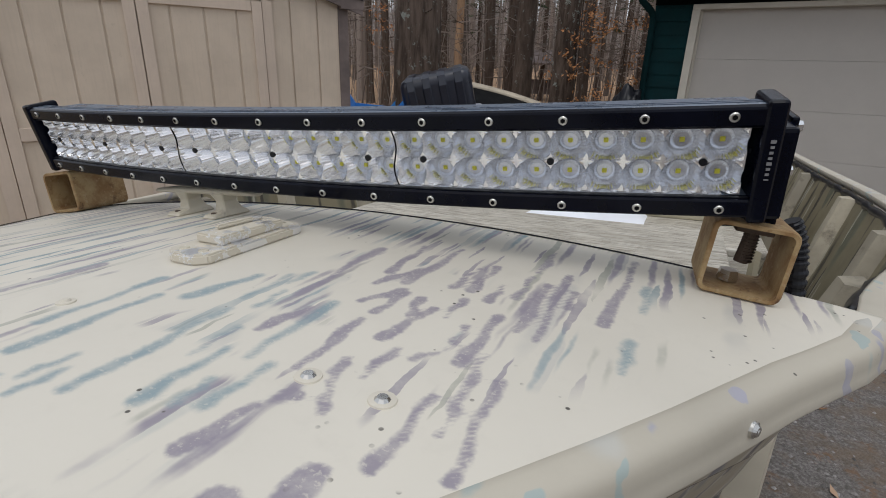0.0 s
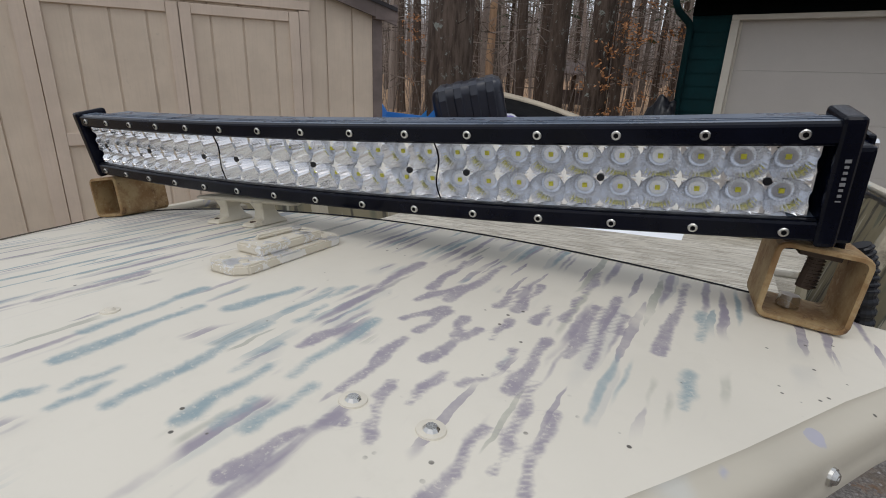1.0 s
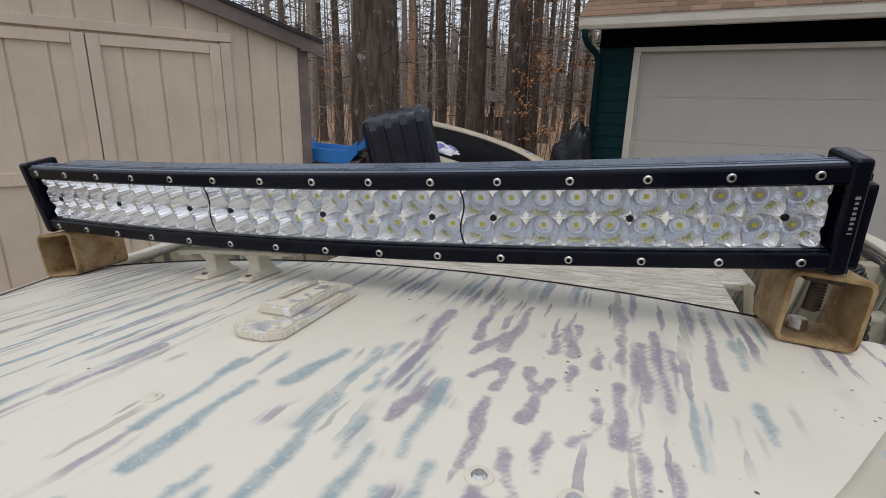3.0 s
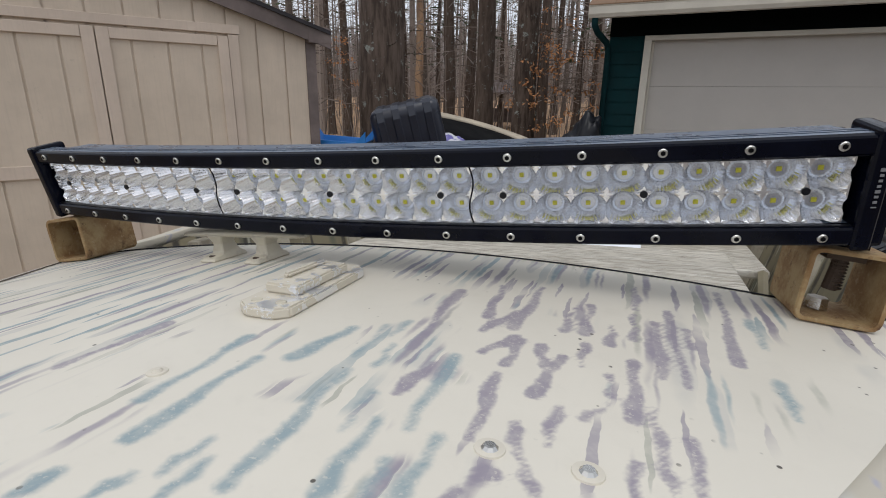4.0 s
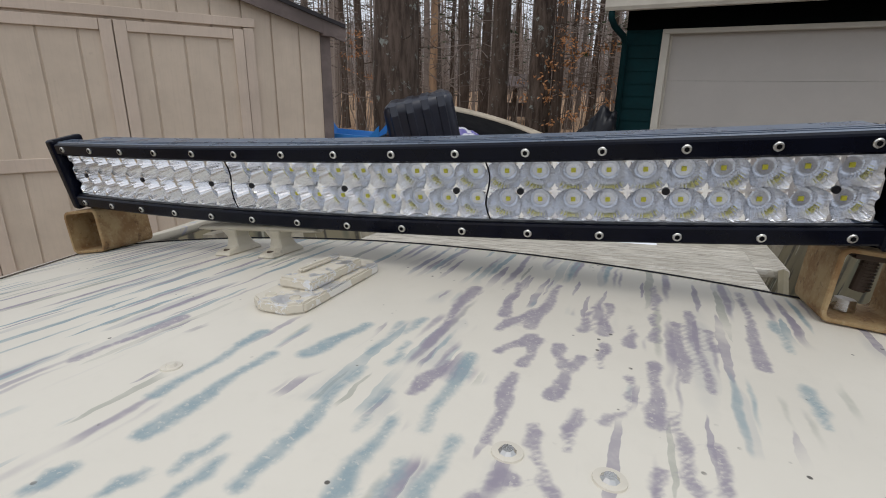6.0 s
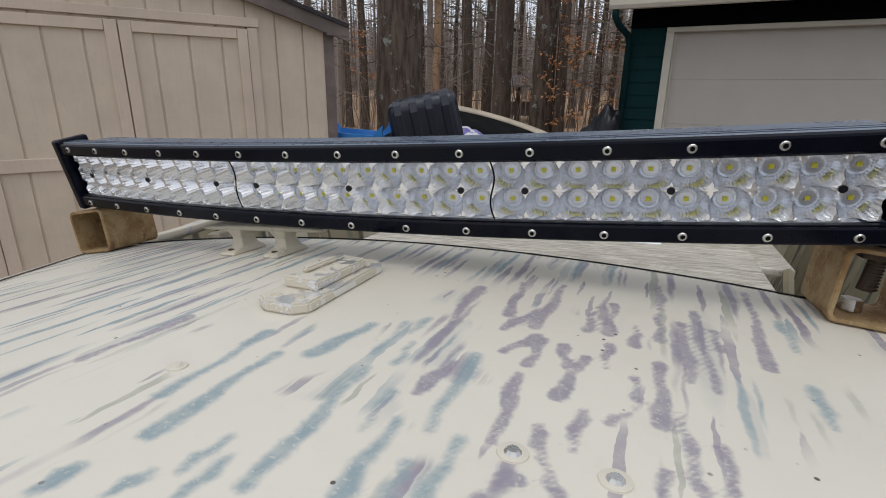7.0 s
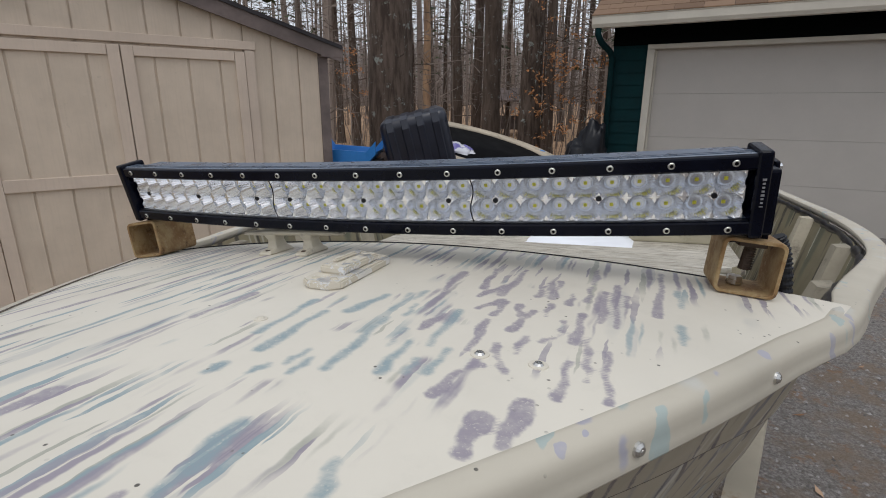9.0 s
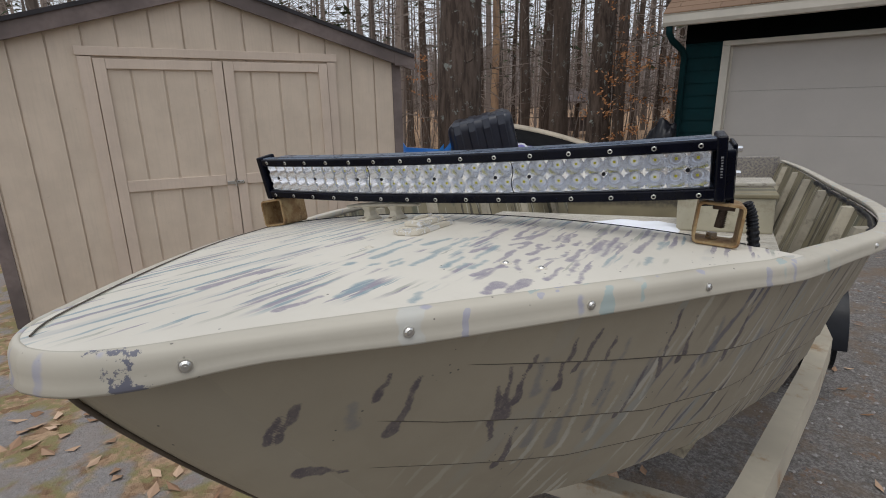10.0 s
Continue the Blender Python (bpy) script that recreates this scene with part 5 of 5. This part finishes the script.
def tree(x, y, dia, rng, mat, tall=11.0, lean=(0, 0), crown=True):
    z0 = ground_height(x, y) - 0.1
    t = thing("tree", T(x, y, z0), "tall bare-stemmed forest tree with rough grey-brown bark", "tree", "trees behind the yard")
    bm = bmesh.new()
    pts, rad = [], []
    off = rng.random() * 50
    for k in range(25):
        f = (k / 24) ** 1.5
        z = tall * f
        pts.append((lean[0] * z + 0.10 * noise.noise((off, z * 0.35, 0)) * z / 3, lean[1] * z + 0.10 * noise.noise((off, z * 0.35, 9)) * z / 3, z))
        rad.append(dia / 2 * (1 - 0.72 * f) * (1 + 0.55 * math.exp(-z * 3.0)) * (1 + 0.05 * noise.noise((off, z * 2, 4))))
    tube(bm, pts, rad, 18)
    for v in bm.verts:
        v.co += Vector((1, 1, 0)) * 0.03 * dia * noise.noise((v.co.x * 9, v.co.y * 9, v.co.z * 1.5 + off))
    trunk = part("trunk", bm, mat, t, smooth=True)
    bm = bmesh.new()
    tips = []
    for k in range(rng.randint(9, 15)):
        z = rng.uniform(1.6, tall * 0.96)
        i = min(23, int(24 * (z / tall) ** (1 / 1.5)))
        p = Vector(pts[i]).lerp(Vector(pts[i + 1]), 0.5)
        a = rng.uniform(0, 6.28)
        ln = rng.uniform(0.5, 1.6) * (0.5 + 0.5 * z / tall)
        d = Vector((math.cos(a), math.sin(a), rng.uniform(-0.15, 0.35)))
        q = [p, p + d * ln * 0.4 + Vector((0, 0, 0.03)), p + d * ln * 0.75 + Vector((0, 0, rng.uniform(-0.1, 0.15))), p + d * ln]
        r = rng.uniform(0.008, 0.02)
        tube(bm, q, [r, r * 0.75, r * 0.5, r * 0.2], 5)
        tips += q[1:]
        for _ in range(3):
            s = q[rng.randint(1, 2)]
            e = s + Vector((rng.uniform(-1, 1), rng.uniform(-1, 1), rng.uniform(-0.3, 0.6))) * ln * 0.35
            tube(bm, [s, (s + e) / 2 + Vector((0, 0, 0.03)), e], [r * 0.45, r * 0.3, r * 0.1], 4)
            tips.append(e)
    tagged(part("branchwork", bm, mat, t), kind="stuff")
    if crown:
        bm = bmesh.new()
        for k in range(420):
            c = Vector((rng.gauss(0, 0.9), rng.gauss(0, 0.9), rng.uniform(tall * 0.62, tall * 1.05))) + Vector((lean[0] * tall, lean[1] * tall, 0))
            d = Vector((rng.uniform(-1, 1), rng.uniform(-1, 1), rng.uniform(-0.4, 0.3))).normalized()
            blade(bm, c, d, d.orthogonal().normalized(), rng.uniform(0.15, 0.4), rng.uniform(0.03, 0.07))
        part("crown", bm, needles, t)
    return t


rng = random.Random(11)
NEAR = ((-3.45, 6.41, 0.70, -0.01, 0.0), (-6.76, 15.01, 0.28, 0.0, 0.0), (-4.76, 12.31, 0.33, 0.0, 0.0), (-4.73, 13.89, 0.30, 0.0, 0.0), (-3.17, 10.21, 0.40, 0.0, 0.0), (-2.10, 9.09, 0.42, 0.0, 0.0), (-2.55, 13.15, 0.30, 0.0, 0.0), (-8.95, 14.30, 0.30, 0.0, 0.0), (-10.88, 16.34, 0.26, 0.0, 0.0), (-8.27, 17.05, 0.30, 0.0, 0.0), (-5.81, 21.31, 0.20, 0.0, 0.0), (-3.20, 19.18, 0.26, 0.0, 0.0), (-2.64, 20.97, 0.28, 0.0, 0.0), (-2.30, 23.61, 0.26, 0.0, 0.0), (-10.99, 19.40, 0.30, 0.0, 0.0), (-9.10, 22.43, 0.22, 0.0, 0.0),)
for i, (x, y, dia, lx, ly) in enumerate(NEAR):
    tree(x, y, dia, rng, bare_bark if i == 1 else bark, 12.0 + rng.uniform(-2, 3), (lx, ly))

# the far woods: hundreds of slim stems, twigs and needles in one
far = bmesh.new()
far_needles = bmesh.new()
for k in range(760):
    a, d = radians(rng.uniform(-75, 62)), 19 + 60 * rng.random() ** 0.9
    x, y = math.sin(a) * d, math.cos(a) * d
    if y < 12 and x > -1.5:
        continue
    r = rng.uniform(0.06, 0.20) if rng.random() < 0.6 else rng.uniform(0.015, 0.04)
    z0, h = ground_height(x, y) - 0.1, rng.uniform(8, 16)
    lx, ly = rng.gauss(0, 0.035), rng.gauss(0, 0.035)
    pts = [(x + lx * z, y + ly * z, z0 + z) for z in (0, h * 0.3, h * 0.65, h)]
    tube(far, pts, [r, r * 0.85, r * 0.6, r * 0.25], 7)
    for _ in range(rng.randint(3, 8)):
        z = rng.uniform(1.0, h * 0.9)
        b, ln = rng.uniform(0, 6.28), rng.uniform(0.5, 1.8)
        p = Vector((x + lx * z, y + ly * z, z0 + z))
        q = p + Vector((math.cos(b) * ln, math.sin(b) * ln, rng.uniform(-0.2, 0.5)))
        tube(far, [p, (p + q) / 2 + Vector((0, 0, 0.1)), q], [0.02, 0.014, 0.006], 4)
    if rng.random() < 0.5:
        for _ in range(50):
            c = Vector((x, y, z0)) + Vector((rng.gauss(0, 0.9), rng.gauss(0, 0.9), rng.uniform(h * 0.28, h)))
            e = Vector((rng.uniform(-1, 1), rng.uniform(-1, 1), rng.uniform(-0.3, 0.3))).normalized()
            blade(far_needles, c, e, e.orthogonal().normalized(), rng.uniform(0.25, 0.7), rng.uniform(0.03, 0.10))
tagged(part("far_woods", far, far_bark), "far grey-brown woods of slim bare stems", "woods", kind="stuff")
tagged(part("far_needles", far_needles, needles), "dull green pine needles high in the far woods", "foliage", kind="stuff")

# the line of trees behind all: slim spires of every height, coloured pale for haze
edge_v, edge_f = [], []
for k in range(8000):
    # full circle: the unseen part behind the camera is added to darken reflections
    a, d = radians(rng.uniform(-180, 180)), rng.uniform(70, 130)
    x, y = math.sin(a) * d, math.cos(a) * d
    h, w, i, z = rng.uniform(4, 15) * d / 105, rng.uniform(0.12, 0.9), len(edge_v), ground_height(x, y) - 0.1
    side, lean = Vector((math.cos(a), -math.sin(a), 0)), rng.gauss(0, 0.04)
    for f, q in ((-0.05, 1.0), (0.35, 0.8), (0.7, 0.5)):
        c = Vector((x, y, z + h * f)) + side * lean * h * f
        edge_v += [c + side * w * q, c - side * w * q, c + Vector((-x, -y, 0)).normalized() * w * q]
    edge_v.append(Vector((x, y, z + h)) + side * lean * h)
    for q in (0, 3):
        edge_f += [(i + q + j, i + q + (j + 1) % 3, i + q + 3 + (j + 1) % 3, i + q + 3 + j) for j in range(3)]
    edge_f += [(i + 6 + j, i + 6 + (j + 1) % 3, i + 9) for j in range(3)]
me = bpy.data.meshes.new("far_treeline")
me.from_pydata(edge_v, [], edge_f)
# bark paler than in the near woods: distance haze is mixed into the colour
n = Nodes("haze_tinted_bark")
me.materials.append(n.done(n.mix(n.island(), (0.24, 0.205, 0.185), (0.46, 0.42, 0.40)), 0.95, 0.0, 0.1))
tagged(new("far_treeline", me), "grey-brown line of distant bare trees, haze painted into their colour", "woods", kind="stuff")

# undergrowth: thin upright shoots between the stems
brush_v, brush_f = [], []
for k in range(1500):
    a, d = radians(rng.uniform(-70, 8)), 11 + 38 * rng.random()
    x, y = math.sin(a) * d, math.cos(a) * d
    if x > -1.5 and y < 12:
        continue
    h, r = rng.uniform(1.0, 6.5) * (0.6 + 0.4 * rng.random()), rng.uniform(0.006, 0.02)
    z = ground_height(x, y) - 0.05
    lx, ly = rng.gauss(0, 0.12), rng.gauss(0, 0.12)
    i = len(brush_v)
    for zz, rr in ((0, r), (h * 0.5, r * 0.7), (h, r * 0.2)):
        bx, by = x + lx * zz + 0.05 * math.sin(zz * 2 + k), y + ly * zz
        brush_v += [(bx + rr, by, z + zz), (bx - rr * 0.5, by + rr * 0.87, z + zz), (bx - rr * 0.5, by - rr * 0.87, z + zz)]
    for q in (0, 3):
        for j in range(3):
            m = (j + 1) % 3
            brush_f.append((i + q + j, i + q + m, i + q + 3 + m, i + q + 3 + j))
for k in range(42000):
    a, d = radians(rng.uniform(-70, 10)), 12 + 55 * rng.random()
    p = Vector((math.sin(a) * d, math.cos(a) * d, rng.uniform(1.2, 4.5 + d * 0.30)))
    q = p + Vector((rng.uniform(-1, 1), rng.uniform(-1, 1), rng.uniform(-0.3, 0.7))) * rng.uniform(0.4, 1.3)
    r, i = rng.uniform(0.008, 0.020), len(brush_v)
    brush_v += [p + Vector((0, 0, r)), p + Vector((0, 0, -r)), q]
    brush_f.append((i, i + 1, i + 2))
me = bpy.data.meshes.new("undergrowth")
me.from_pydata(brush_v, [], brush_f)
me.materials.append(far_bark)
tagged(new("undergrowth", me), "tangle of thin bare brown shoots between the trees", "undergrowth", kind="stuff")

# young beeches that keep their orange leaves
for x, y, h in ((-1.95, 9.2, 3.4), (-1.25, 9.6, 2.7), (-2.6, 11.5, 3.6), (-1.75, 8.8, 2.2), (-7.5, 12, 3.2)):
    b = thing("beech_sapling", T(x, y, ground_height(x, y) - 0.02), "thin young beech with dry orange leaves", "sapling", "beech saplings")
    bm, lv = bmesh.new(), bmesh.new()
    tube(bm, [(0, 0, 0), (0.05, 0, h * 0.5), (0.0, 0.05, h)], [0.022, 0.014, 0.004], 6)
    for k in range(12):
        z = h * rng.uniform(0.35, 1.0)
        a, ln = rng.uniform(0, 6.28), rng.uniform(0.25, 0.7)
        p = Vector((0.03, 0.02, z))
        q = p + Vector((math.cos(a) * ln, math.sin(a) * ln, rng.uniform(-0.05, 0.25)))
        tube(bm, [p, (p + q) / 2 + Vector((0, 0, 0.03)), q], [0.007, 0.005, 0.002], 4)
        for _ in range(16):
            c = p.lerp(q, rng.uniform(0.3, 1.0)) + Vector((rng.gauss(0, 0.05), rng.gauss(0, 0.05), rng.gauss(-0.02, 0.04)))
            e = Vector((rng.uniform(-1, 1), rng.uniform(-1, 1), rng.uniform(-1, 0.2))).normalized()
            blade(lv, c, e, e.orthogonal().normalized(), rng.uniform(0.05, 0.09), rng.uniform(0.014, 0.024))
    part("stem", bm, bark, b)
    part("foliage", lv, dry_leaf, b)

# fallen leaves and stones
bm = bmesh.new()
for k in range(5200):
    if k < 2200:
        if k % 3:
            continue
        x, y = rng.uniform(-3.0, 0.2), rng.uniform(-0.9, 3.2)
        if x > -0.6 + 0.5 * rng.random() and rng.random() < 0.93:
            continue
    else:
        x, y = rng.uniform(-14, 3), rng.uniform(7.5, 30)
        if x > -1.2 and y < 9.5:
            continue
    p = Vector((x, y, ground_height(x, y) + 0.012))
    a = rng.uniform(0, 6.28)
    d = Vector((math.cos(a), math.sin(a), rng.uniform(-0.3, 0.3))).normalized()
    s = d.cross(Vector((rng.uniform(-0.4, 0.4), rng.uniform(-0.4, 0.4), 1))).normalized()
    blade(bm, p, d, s, rng.uniform(0.05, 0.10), rng.uniform(0.014, 0.032))
for k in range(140):
    x, y = rng.uniform(0.4, 3.2), rng.uniform(0.8, 6.5)
    a = rng.uniform(0, 6.28)
    d = Vector((math.cos(a), math.sin(a), 0.1)).normalized()
    blade(bm, Vector((x, y, ground_height(x, y) + 0.01)), d, d.cross(Vector((0.1, 0.2, 1))).normalized(), rng.uniform(0.04, 0.08), rng.uniform(0.01, 0.02))
tagged(part("fallen_leaves", bm, fallen), "dry brown leaves strewn over the ground", "leaves", kind="stuff")
verts, faces = [], []
for k in range(5000):
    x, y = (rng.uniform(-1.3, 0.3), rng.uniform(-0.8, 1.2)) if k < 1800 else (rng.uniform(0.3, 2.6), rng.uniform(0.2, 5.0))
    z, r = ground_height(x, y), rng.uniform(0.004, 0.012)
    i = len(verts)
    for dx, dy, dz in ((1, 0, 0), (0, 1, 0.1), (-1, 0, 0), (0, -1, 0.1), (0, 0, 0.8)):
        verts.append((x + r * dx * rng.uniform(0.7, 1.3), y + r * dy * rng.uniform(0.7, 1.3), z + r * dz))
    faces += [(i, i + 1, i + 4), (i + 1, i + 2, i + 4), (i + 2, i + 3, i + 4), (i + 3, i, i + 4)]
me = bpy.data.meshes.new("gravel")
me.from_pydata(verts, [], faces)
n = Nodes("gravel_stone")
me.materials.append(n.done(n.mix(n.island(), (0.11, 0.10, 0.095), (0.40, 0.375, 0.36)), 0.85))
tagged(new("gravel", me), "loose grey gravel stones on the drive", "gravel", kind="stuff")
